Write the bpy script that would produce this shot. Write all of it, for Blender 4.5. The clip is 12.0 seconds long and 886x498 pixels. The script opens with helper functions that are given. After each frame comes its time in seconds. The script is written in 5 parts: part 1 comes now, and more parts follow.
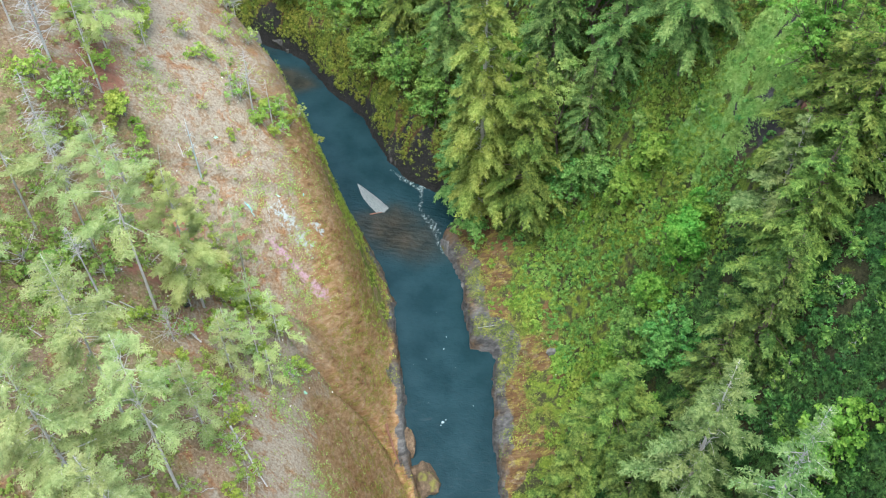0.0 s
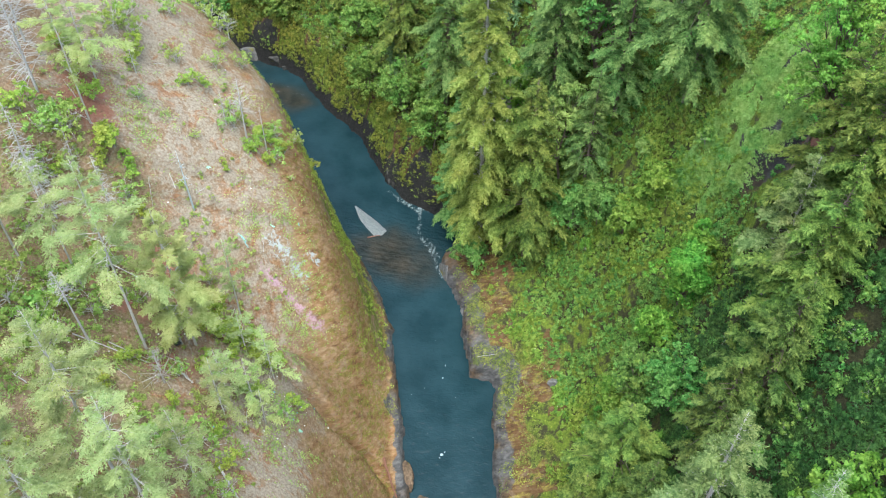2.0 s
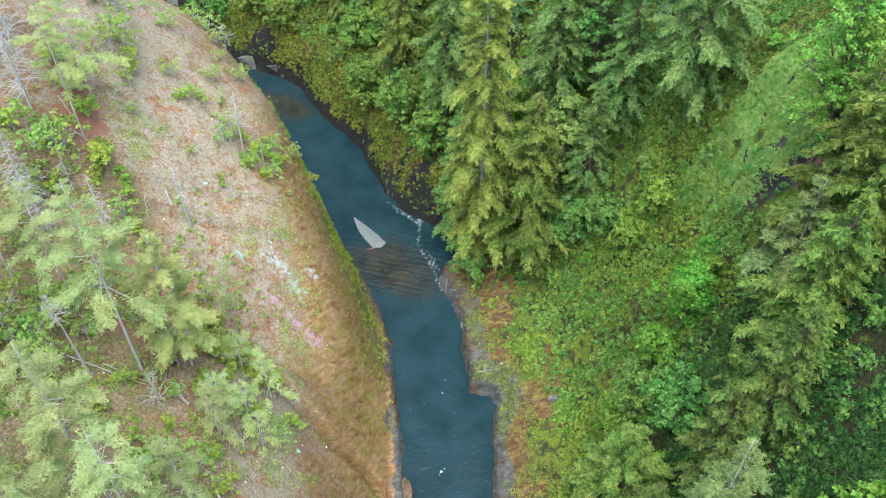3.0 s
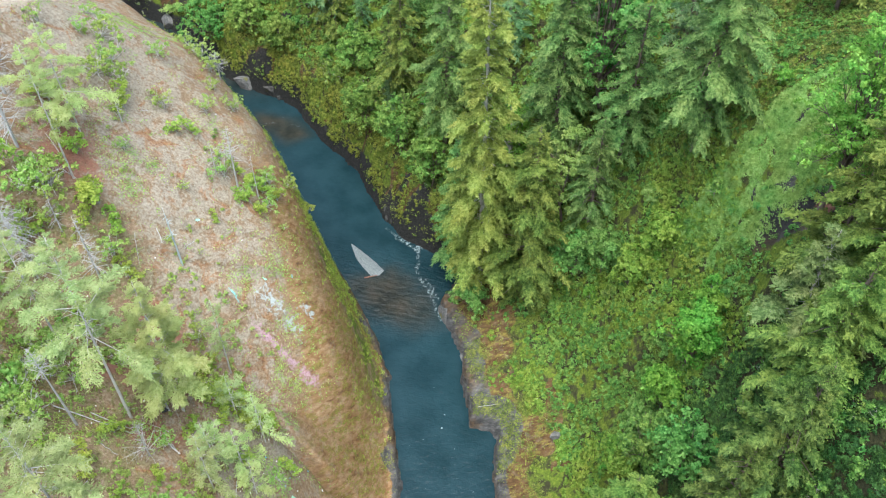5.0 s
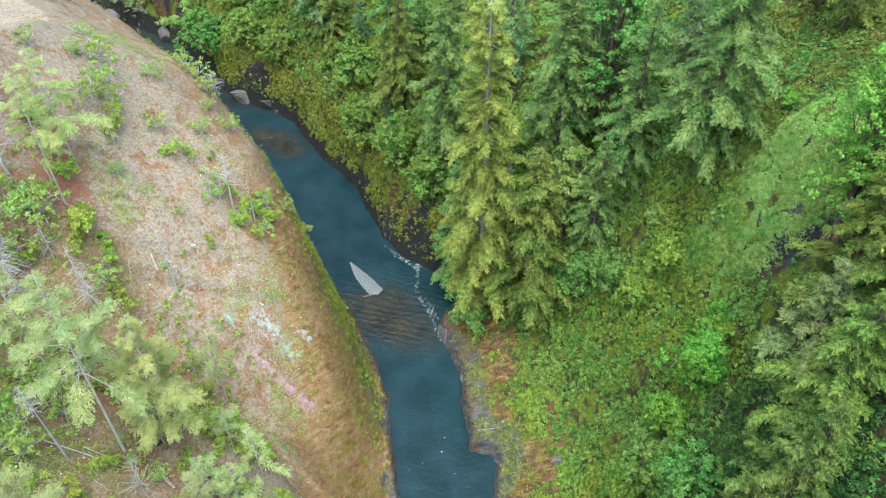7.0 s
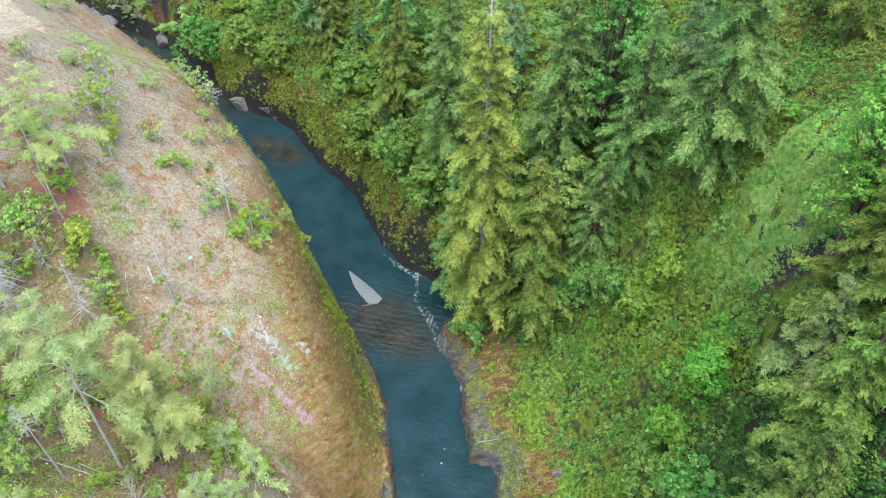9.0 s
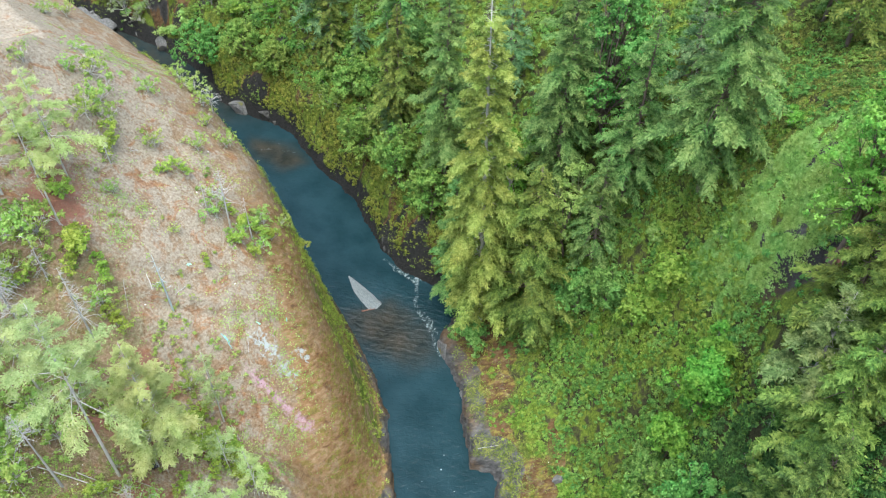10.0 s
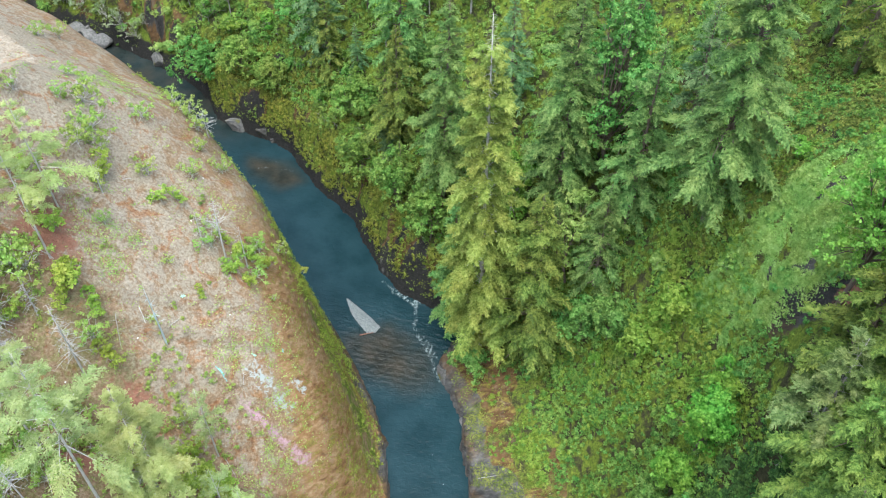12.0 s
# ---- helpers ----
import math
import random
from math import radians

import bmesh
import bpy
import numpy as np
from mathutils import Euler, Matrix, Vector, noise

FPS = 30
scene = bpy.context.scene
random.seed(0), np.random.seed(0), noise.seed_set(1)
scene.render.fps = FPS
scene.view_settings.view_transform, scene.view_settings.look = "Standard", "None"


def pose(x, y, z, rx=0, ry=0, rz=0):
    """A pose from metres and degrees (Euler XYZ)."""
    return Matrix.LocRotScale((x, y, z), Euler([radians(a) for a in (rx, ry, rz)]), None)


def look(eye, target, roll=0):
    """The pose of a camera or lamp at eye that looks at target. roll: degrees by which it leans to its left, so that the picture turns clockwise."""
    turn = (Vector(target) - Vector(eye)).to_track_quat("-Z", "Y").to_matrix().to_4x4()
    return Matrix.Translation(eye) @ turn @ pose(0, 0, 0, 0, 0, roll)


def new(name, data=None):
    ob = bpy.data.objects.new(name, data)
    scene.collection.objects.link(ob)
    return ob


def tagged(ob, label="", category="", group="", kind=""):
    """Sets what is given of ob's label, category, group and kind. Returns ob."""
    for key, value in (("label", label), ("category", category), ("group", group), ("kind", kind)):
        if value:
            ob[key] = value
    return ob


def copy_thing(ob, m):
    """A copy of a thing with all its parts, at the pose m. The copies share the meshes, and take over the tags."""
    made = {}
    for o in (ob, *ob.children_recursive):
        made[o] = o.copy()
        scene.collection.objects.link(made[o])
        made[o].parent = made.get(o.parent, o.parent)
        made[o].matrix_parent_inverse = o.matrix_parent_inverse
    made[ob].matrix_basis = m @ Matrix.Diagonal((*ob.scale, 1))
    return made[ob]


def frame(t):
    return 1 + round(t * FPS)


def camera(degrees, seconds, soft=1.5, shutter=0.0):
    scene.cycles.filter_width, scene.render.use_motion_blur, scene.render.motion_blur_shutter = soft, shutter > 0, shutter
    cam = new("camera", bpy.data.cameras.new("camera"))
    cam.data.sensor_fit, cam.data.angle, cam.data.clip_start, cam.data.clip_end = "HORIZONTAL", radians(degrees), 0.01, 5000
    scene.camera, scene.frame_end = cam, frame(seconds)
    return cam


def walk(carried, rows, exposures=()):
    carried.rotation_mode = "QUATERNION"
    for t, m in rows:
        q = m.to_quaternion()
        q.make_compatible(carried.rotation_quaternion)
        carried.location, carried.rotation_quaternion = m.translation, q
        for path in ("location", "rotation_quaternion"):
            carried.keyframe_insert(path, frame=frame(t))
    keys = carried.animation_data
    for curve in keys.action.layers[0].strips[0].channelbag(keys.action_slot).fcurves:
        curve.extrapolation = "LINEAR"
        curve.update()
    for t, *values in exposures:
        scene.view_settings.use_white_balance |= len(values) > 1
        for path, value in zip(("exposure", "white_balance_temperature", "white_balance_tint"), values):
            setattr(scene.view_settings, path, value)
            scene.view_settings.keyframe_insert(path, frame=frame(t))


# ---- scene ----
cam = camera(50.0, 12.0, soft=1.1)
# seconds, x, y, height over the river, pitch, yaw, roll
ROWS = [
    (0, -0.00, 0.00, 120.00, -50.49, -0.00, 0.20),
    (0.5, 0.02, 1.31, 120.04, -50.51, -0.00, 0.20),
    (1, 0.06, 2.60, 120.15, -50.54, -0.01, 0.19),
    (1.5, 0.11, 3.89, 120.32, -50.57, -0.01, 0.18),
    (2, 0.16, 5.19, 120.38, -50.60, -0.00, 0.17),
    (2.5, 0.21, 6.44, 120.49, -50.63, -0.00, 0.16),
    (3, 0.20, 7.77, 120.63, -50.65, 0.00, 0.14),
    (5, 0.29, 13.29, 121.10, -50.66, -0.01, 0.12),
    (5.5, 0.26, 14.49, 121.16, -50.67, -0.03, 0.11),
    (6, 0.27, 15.42, 121.28, -50.67, -0.03, 0.10),
    (6.5, 0.28, 16.20, 121.38, -50.67, -0.04, 0.08),
    (7, 0.27, 16.84, 121.46, -50.67, -0.05, 0.07),
    (9, 0.31, 18.53, 121.67, -50.67, -0.07, 0.06),
    (9.5, 0.31, 18.91, 121.71, -50.67, -0.08, 0.06),
    (10, 0.32, 19.39, 121.76, -50.65, -0.08, 0.07),
    (10.5, 0.33, 20.00, 121.83, -50.63, -0.08, 0.07),
    (11, 0.34, 20.81, 121.89, -50.62, -0.09, 0.08),
    (11.5, 0.37, 21.94, 122.02, -50.61, -0.09, 0.09),
    (12, 0.38, 23.52, 122.14, -50.60, -0.09, 0.10),
]
walk(cam, [(t, pose(x, y, z, 90 + pitch, 0, yaw) @ pose(0, 0, 0, 0, 0, roll)) for t, x, y, z, pitch, yaw, roll in ROWS])

# ---------------------------------------------------------------- world, sun, exposure
world = bpy.data.worlds.new("overcast_sky")
scene.world = world
world.use_nodes = True
wn = world.node_tree.nodes
sky = wn.new("ShaderNodeTexSky")
sky.sky_type = "NISHITA"
sky.sun_disc = False
SUN_ELEVATION, SUN_AZIMUTH = 76.0, 185.0
sky.sun_elevation, sky.sun_rotation = radians(SUN_ELEVATION), radians(SUN_AZIMUTH)
sky.dust_density, sky.air_density = 3.0, 1.0
wn["Background"].inputs["Strength"].default_value = 0.15
world.node_tree.links.new(sky.outputs["Color"], wn["Background"].inputs["Color"])
sun = new("sun", bpy.data.lights.new("sun", "SUN"))
sun.data.energy, sun.data.angle, sun.data.color = 2.45, radians(55), (0.875, 0.985, 1.02)
az, el = radians(SUN_AZIMUTH), radians(SUN_ELEVATION)
sun_from = Vector((math.sin(az) * math.cos(el), math.cos(az) * math.cos(el), math.sin(el)))
sun.matrix_world = look(sun_from * 300, (0, 0, 0))
scene.view_settings.exposure = 1.21


# ---------------------------------------------------------------- material helpers
def nodes_of(name):
    m = bpy.data.materials.new(name)
    m.use_nodes = True
    return m, m.node_tree.nodes, m.node_tree.links, m.node_tree.nodes["Principled BSDF"]


def noise_node(N, L, scale, detail=4.0, rough=0.55, vector=None, distortion=0.0):
    n = N.new("ShaderNodeTexNoise")
    n.inputs["Scale"].default_value, n.inputs["Detail"].default_value = scale, detail
    n.inputs["Roughness"].default_value, n.inputs["Distortion"].default_value = rough, distortion
    if vector is None:
        vector = N.new("ShaderNodeNewGeometry").outputs["Position"]
    L.new(vector, n.inputs["Vector"])
    return n.outputs["Fac"]


def ramp(N, L, fac, stops):
    r = N.new("ShaderNodeValToRGB")
    e = r.color_ramp.elements
    while len(e) < len(stops):
        e.new(0.5)
    for k, (p, c) in enumerate(stops):
        e[k].position = p
        e[k].color = (*c, 1) if len(c) == 3 else c
    L.new(fac, r.inputs["Fac"])
    return r.outputs["Color"]


def mask(N, L, fac, low, high):
    r = N.new("ShaderNodeMapRange")
    r.interpolation_type = "SMOOTHSTEP"
    r.inputs["From Min"].default_value, r.inputs["From Max"].default_value = low, high
    L.new(fac, r.inputs["Value"])
    return r.outputs["Result"]


def mixed(N, L, fac, a, b, kind="MIX"):
    m = N.new("ShaderNodeMix")
    m.data_type, m.blend_type = "RGBA", kind
    if isinstance(fac, float):
        m.inputs["Factor"].default_value = fac
    else:
        L.new(fac, m.inputs["Factor"])
    for socket, value in (([s for s in m.inputs if s.name == "A" and s.type == "RGBA"][0], a),
                          ([s for s in m.inputs if s.name == "B" and s.type == "RGBA"][0], b)):
        if isinstance(value, tuple):
            socket.default_value = (*value, 1)
        else:
            L.new(value, socket)
    return [s for s in m.outputs if s.type == "RGBA"][0]


def calc(N, L, op, a, b=0.0):
    m = N.new("ShaderNodeMath")
    m.operation = op
    for k, value in ((0, a), (1, b)):
        if isinstance(value, (int, float)):
            m.inputs[k].default_value = value
        else:
            L.new(value, m.inputs[k])
    return m.outputs[0]


def bump(N, L, shader, height, strength, distance):
    b = N.new("ShaderNodeBump")
    b.inputs["Strength"].default_value, b.inputs["Distance"].default_value = strength, distance
    L.new(height, b.inputs["Height"])
    L.new(b.outputs["Normal"], shader.inputs["Normal"])


def attribute(N, name):
    a = N.new("ShaderNodeAttribute")
    a.attribute_name = name
    return a.outputs["Fac"]


def leaf_material(name, dark, mid, light, glow=0.3, patch=0.35):
    """Foliage: colour varies by leaf, by plant and in broad patches; some light passes through."""
    m, N, L, sh = nodes_of(name)
    island = N.new("ShaderNodeNewGeometry").outputs["Random Per Island"]
    plant = N.new("ShaderNodeObjectInfo").outputs["Random"]
    broad = noise_node(N, L, patch, 3.0)
    clump = noise_node(N, L, 1.8, 2.0, 0.6)
    f = calc(N, L, "ADD", calc(N, L, "MULTIPLY", island, 0.34), calc(N, L, "SUBTRACT", calc(N, L, "ADD", calc(N, L, "MULTIPLY", broad, 0.8), calc(N, L, "MULTIPLY", clump, 1.5)), 0.8))
    drift = calc(N, L, "MULTIPLY", calc(N, L, "SUBTRACT", noise_node(N, L, 0.24, 4.0, 0.62), 0.5), 0.13)
    col = ramp(N, L, f, [(0.2, dark), (0.5, mid), (0.8, light)])
    tint = N.new("ShaderNodeHueSaturation")
    L.new(col, tint.inputs["Color"])
    L.new(calc(N, L, "ADD", calc(N, L, "ADD", calc(N, L, "MULTIPLY", plant, 0.035), 0.4825), drift), tint.inputs["Hue"])
    L.new(calc(N, L, "ADD", calc(N, L, "MULTIPLY", plant, 0.2), 0.92), tint.inputs["Value"])
    L.new(tint.outputs["Color"], sh.inputs["Base Color"])
    sh.inputs["Roughness"].default_value = 0.6
    sh.inputs["Specular IOR Level"].default_value = 0.25
    tr = N.new("ShaderNodeBsdfTranslucent")
    L.new(tint.outputs["Color"], tr.inputs["Color"])
    mx = N.new("ShaderNodeMixShader")
    mx.inputs["Fac"].default_value = glow
    L.new(sh.outputs["BSDF"], mx.inputs[1])
    L.new(tr.outputs["BSDF"], mx.inputs[2])
    L.new(mx.outputs["Shader"], N["Material Output"].inputs["Surface"])
    return m


def bark_material(name, dark, light):
    m, N, L, sh = nodes_of(name)
    pos = N.new("ShaderNodeNewGeometry").outputs["Position"]
    mp = N.new("ShaderNodeMapping")
    mp.inputs["Scale"].default_value = (6, 6, 1.2)
    L.new(pos, mp.inputs["Vector"])
    grain = noise_node(N, L, 1.0, 5.0, 0.65, mp.outputs["Vector"])
    spots = noise_node(N, L, 0.7, 3.0)
    f = calc(N, L, "ADD", calc(N, L, "MULTIPLY", grain, 0.6), calc(N, L, "MULTIPLY", spots, 0.4))
    L.new(ramp(N, L, f, [(0.3, dark), (0.68, light)]), sh.inputs["Base Color"])
    sh.inputs["Roughness"].default_value = 0.85
    bump(N, L, sh, grain, 0.5, 0.05)
    return m


def plain_material(name, colour, rough=0.7, vary=0.25, scale=3.0):
    m, N, L, sh = nodes_of(name)
    n = noise_node(N, L, scale, 4.0)
    lo = tuple(c * (1 - vary) for c in colour)
    hi = tuple(min(1, c * (1 + vary)) for c in colour)
    L.new(ramp(N, L, n, [(0.3, lo), (0.7, hi)]), sh.inputs["Base Color"])
    sh.inputs["Roughness"].default_value = rough
    bump(N, L, sh, n, 0.3, 0.03)
    return m


NEEDLES_PALE = leaf_material("pale_fir_needles", (0.24, 0.3, 0.11), (0.33, 0.4, 0.155), (0.43, 0.49, 0.22), 0.42)
NEEDLES_LIGHT = leaf_material("light_fir_needles", (0.31, 0.4, 0.13), (0.43, 0.53, 0.195), (0.55, 0.63, 0.28), 0.5)
NEEDLES_OLIVE = leaf_material("olive_cedar_sprays", (0.05, 0.095, 0.017), (0.13, 0.2, 0.035), (0.24, 0.315, 0.066), 0.27)
# shaded copy of the olive needles, darkened for firs low on the right
NEEDLES_SHADE = leaf_material("shaded_olive_fir_needles", (0.028, 0.06, 0.012), (0.082, 0.143, 0.027), (0.18, 0.255, 0.056), 0.22)
MOSS_YELLOW = leaf_material("yellow_rock_moss", (0.085, 0.115, 0.016), (0.175, 0.215, 0.032), (0.29, 0.335, 0.06), 0.28, patch=0.5)
NEEDLES_SAGE = leaf_material("sage_green_fir_needles", (0.075, 0.14, 0.04), (0.155, 0.25, 0.075), (0.28, 0.385, 0.14), 0.33)
NEEDLES_GREEN = leaf_material("green_fir_needles", (0.06, 0.14, 0.036), (0.14, 0.275, 0.07), (0.25, 0.395, 0.12), 0.32)
NEEDLES_BLUE = leaf_material("grey_green_fir_needles", (0.06, 0.135, 0.05), (0.125, 0.235, 0.09), (0.23, 0.345, 0.15), 0.35)
LEAVES_MAPLE = leaf_material("maple_leaves", (0.06, 0.185, 0.02), (0.13, 0.305, 0.037), (0.22, 0.425, 0.07), 0.32)
LEAVES_ALDER = leaf_material("alder_leaves", (0.05, 0.145, 0.03), (0.12, 0.27, 0.055), (0.215, 0.385, 0.1), 0.35)
LEAVES_LIME = leaf_material("yellow_green_leaves", (0.08, 0.16, 0.019), (0.17, 0.28, 0.036), (0.295, 0.405, 0.078), 0.32)
LEAVES_MIXED = leaf_material("brushy_leaves", (0.045, 0.112, 0.022), (0.115, 0.23, 0.042), (0.225, 0.355, 0.078), 0.28, patch=0.5)
LEAVES_SOFT = leaf_material("soft_pale_leaves", (0.17, 0.275, 0.05), (0.27, 0.41, 0.09), (0.4, 0.53, 0.155), 0.42)
LEAVES_SUNNY = leaf_material("sunlit_yellow_green_leaves", (0.17, 0.26, 0.035), (0.28, 0.39, 0.058), (0.42, 0.51, 0.11), 0.38)
LEAVES_WILLOW = leaf_material("grey_willow_leaves", (0.1, 0.14, 0.06), (0.19, 0.25, 0.12), (0.29, 0.35, 0.2), 0.35)
# leaf colour darkened to paint the shade between the lower right firs
LEAVES_SHADE = leaf_material("shade_darkened_leaves", (0.018, 0.048, 0.011), (0.045, 0.1, 0.022), (0.1, 0.19, 0.045), 0.25, patch=0.5)
LEAVES_BRIGHT = leaf_material("bright_maple_leaves", (0.085, 0.24, 0.032), (0.17, 0.38, 0.058), (0.28, 0.51, 0.105), 0.38)
LEAVES_BANK = leaf_material("hanging_bank_leaves", (0.07, 0.15, 0.027), (0.16, 0.285, 0.052), (0.27, 0.405, 0.092), 0.38)
LEAVES_FERN = leaf_material("sword_fern_fronds", (0.165, 0.29, 0.065), (0.26, 0.41, 0.1), (0.36, 0.5, 0.16), 0.4, patch=0.3)
LEAVES_DRY = leaf_material("dry_grass_blades", (0.15, 0.105, 0.05), (0.25, 0.185, 0.095), (0.35, 0.28, 0.17), patch=0.3)
BARK_GREY = bark_material("grey_bark", (0.22, 0.2, 0.18), (0.5, 0.48, 0.44))
BARK_PALE = bark_material("pale_weathered_bark", (0.36, 0.34, 0.31), (0.68, 0.66, 0.62))
BARK_BROWN = bark_material("brown_bark", (0.07, 0.05, 0.038), (0.2, 0.155, 0.12))
DEADWOOD = bark_material("bleached_deadwood", (0.28, 0.27, 0.255), (0.58, 0.57, 0.55))


# ---------------------------------------------------------------- the gorge: banks and heights
LEFT_BANK = np.array([(2, -1500), (3, 30), (-1, 50), (-4.2, 60), (-5.2, 66), (-5.5, 72), (-6.7, 80), (-7.7, 88), (-9.4, 93.7), (-12.6, 101),
                      (-16, 107.5), (-20, 114), (-30, 127), (-41, 138), (-53, 148), (-66, 157), (-84, 168), (-122, 184), (-1500, 400)], float)
RIGHT_BANK = np.array([(10, -1500), (9, 30), (7.9, 56), (7.2, 66), (7.3, 72), (8.2, 78), (7.2, 79.2), (3.8, 79.9), (3.7, 86), (2.8, 92.6), (0.2, 99.9), (0.5, 102.7), (3.2, 104.3),
                       (3.2, 107.8), (1.2, 111.4), (-3.4, 113.0), (-7.0, 116.0), (-9.7, 119.9), (-12.1, 124.6), (-15.2, 131.2), (-18.4, 134.8), (-21.8, 138.7), (-24.9, 143.2), (-28.4, 148), (-35.6, 152),
                       (-42, 156), (-46, 164), (-55, 171), (-70, 180), (-115, 196), (-1500, 412)], float)
RIGHT_TREND = np.array([(9, -1500), (9, 30), (8, 62), (8, 79), (4.5, 91), (2, 101), (0, 110), (-11, 125), (-26, 145), (-45, 163), (-70, 180), (-115, 196), (-1500, 412)], float)
GULLY = np.array([(-19.5, 67.8), (-16.1, 65.9), (-13.5, 64.5), (-10.2, 64.5), (-7.1, 61.9), (-5.1, 57.2)], float)
WATER = -0.6


def hashed(i, j, seed):
    h = np.sin(i * 127.1 + j * 311.7 + seed * 74.7) * 43758.5453
    return h - np.floor(h)


def value_noise(x, y, seed=0):
    i, j = np.floor(x), np.floor(y)
    u, v = x - i, y - j
    u, v = u * u * (3 - 2 * u), v * v * (3 - 2 * v)
    a = hashed(i, j, seed) * (1 - u) + hashed(i + 1, j, seed) * u
    b = hashed(i, j + 1, seed) * (1 - u) + hashed(i + 1, j + 1, seed) * u
    return (a * (1 - v) + b * v) * 2 - 1


def fractal(x, y, size, octaves=4, seed=0):
    total, amp = 0, 1.0
    for k in range(octaves):
        total = total + amp * value_noise(x / size + 17.3 * k, y / size - 9.1 * k, seed + k)
        size, amp = size / 2.03, amp * 0.5
    return total / 1.9


def bank_distance(px, py, line):
    """Distance to a bank, the bank's y where it is nearest, and on which side the point lies (left: positive)."""
    best = np.full(px.shape, 1e18)
    along = np.zeros(px.shape)
    side = np.zeros(px.shape)
    for (ax, ay), (bx, by) in zip(line[:-1], line[1:]):
        dx, dy = bx - ax, by - ay
        s = np.clip(((px - ax) * dx + (py - ay) * dy) / (dx * dx + dy * dy), 0, 1)
        qx, qy = ax + s * dx, ay + s * dy
        d = (px - qx) ** 2 + (py - qy) ** 2
        near = d < best - 1e-9
        best = np.where(near, d, best)
        along = np.where(near, qy, along)
        side = np.where(near, dx * (py - ay) - dy * (px - ax), side)
    return np.sqrt(best), along, side


def inside(px, py, poly):
    r = np.zeros(px.shape, bool)
    n = len(poly)
    for k in range(n):
        (ax, ay), (bx, by) = poly[k], poly[(k + 1) % n]
        if ay != by:
            cross = ((ay > py) != (by > py)) & (px < (bx - ax) * (py - ay) / (by - ay) + ax)
            r ^= cross
    return r


RIVER_POLY = [tuple(p) for p in LEFT_BANK] + [tuple(p) for p in RIGHT_BANK[::-1]]
LEFT_POLY = [tuple(p) for p in LEFT_BANK] + [(-2500, 400), (-2500, -1500)]


def terrain(px, py):
    """Height of the ground, and how far the place lies from the water on the left and on the right side (0 elsewhere)."""
    px, py = np.asarray(px, float), np.asarray(py, float)
    wob = 0.55 * fractal(px, py, 5.0, 2, 3)
    on_left = inside(px, py, LEFT_POLY)
    px, py = (px + np.where(on_left, 0.12 * fractal(px, py, 5.0, 2, 61), 0.75 * fractal(px, py, 3.4, 4, 61)),
              py + np.where(on_left, 0.12 * fractal(px, py, 5.0, 2, 67), 0.75 * fractal(px, py, 3.4, 4, 67)))
    river = inside(px, py, RIVER_POLY)
    left = inside(px, py, LEFT_POLY) & ~river
    dl, yl, _ = bank_distance(px, py, LEFT_BANK)
    dr, _, _ = bank_distance(px, py, RIGHT_BANK)
    # left: a cliff foot that rounds off into a slope
    a = np.interp(yl, [54, 62, 68, 74, 78, 84, 95, 112, 122, 136], [17, 16.5, 14, 8.5, 10.5, 16.5, 21.5, 27.4, 28, 26])
    w = np.interp(yl, [54, 62, 74, 79, 84, 95, 112], [10, 11, 7.5, 4.6, 5.2, 5.8, 4.2])
    d = np.maximum(dl + 0.5 * wob * np.clip(dl / 3, 0, 1), 0)
    shoulder = np.interp(yl, [112, 122, 130], [46, 27, 22])
    zl = a * (1 - np.exp(-(d / w) ** 2)) + np.interp(yl, [112, 122], [0.72, 0.95]) * np.minimum(d, shoulder) + 0.18 * np.clip(d - shoulder, 0, 300)
    zl = np.maximum(zl, np.minimum(d * 3.0, 1.6))
    dg, _, _ = bank_distance(px, py, GULLY)
    gully = np.exp(-(dg / 0.75) ** 2) * np.clip((dl - 1.0) / 3, 0, 1)
    zl = zl - 4.2 * gully
    ds, _, _ = bank_distance(px, py, RIGHT_TREND)
    far_in = np.clip((dr - 3) / 9, 0, 1)
    dr2 = dr * (1 - far_in) + ds * far_in
    # right: a rock ledge, a brushy slope that steepens, a wooded rim
    d = np.maximum(dr2 + 1.3 * wob * np.clip(dr / 4, 0, 1), 0)
    near = np.interp(d, [0, 0.5, 2.2, 4.5, 10, 12, 15.6, 24, 28, 32, 38, 60, 300], [0, 1.5, 2.5, 3.6, 6, 8.5, 14.5, 33, 45, 52.5, 60, 70, 92])
    d = np.maximum(d + 1.5 * fractal(px, py, 4.0, 4, 83) * np.clip(dr / 2, 0, 1), 0)
    far = np.interp(d, [0, 1.0, 2.2, 3.6, 8, 11, 30, 60, 300], [0, 3.0, 6.5, 9.5, 15, 19, 38, 60, 90])
    shelf = np.exp(-((py - 86.5) / 6.5) ** 4)
    near = near + shelf * np.interp(d, [0, 0.35, 1.0, 3.0, 7], [0, 1.3, 1.5, 0.7, 0])
    mixf = np.clip((py + 0.25 * px - 100) / 22, 0, 1)
    zr = near * (1 - mixf) + far * mixf
    edge = np.where(left, np.clip(dl / 2.5, 0, 1), np.clip(dr / 2.5, 0, 1))
    rough = np.where(left, 0.8 * fractal(px, py, 7.0, 3, 11), 0.9 * fractal(px, py, 7.0, 5, 11)) + np.where(left, 0.1, 0.35) * np.abs(fractal(px, py, 2.2, 3, 23))
    rough = rough * edge * (1 + 0.3 * np.clip(np.hypot(px, py - 90) / 200, 0, 3))
    z = np.where(left, zl, zr) + rough
    bed = -1.6 + 0.5 * fractal(px, py, 6.0, 3, 31) - 0.4 * np.clip(np.minimum(dl, dr), 0, 3)
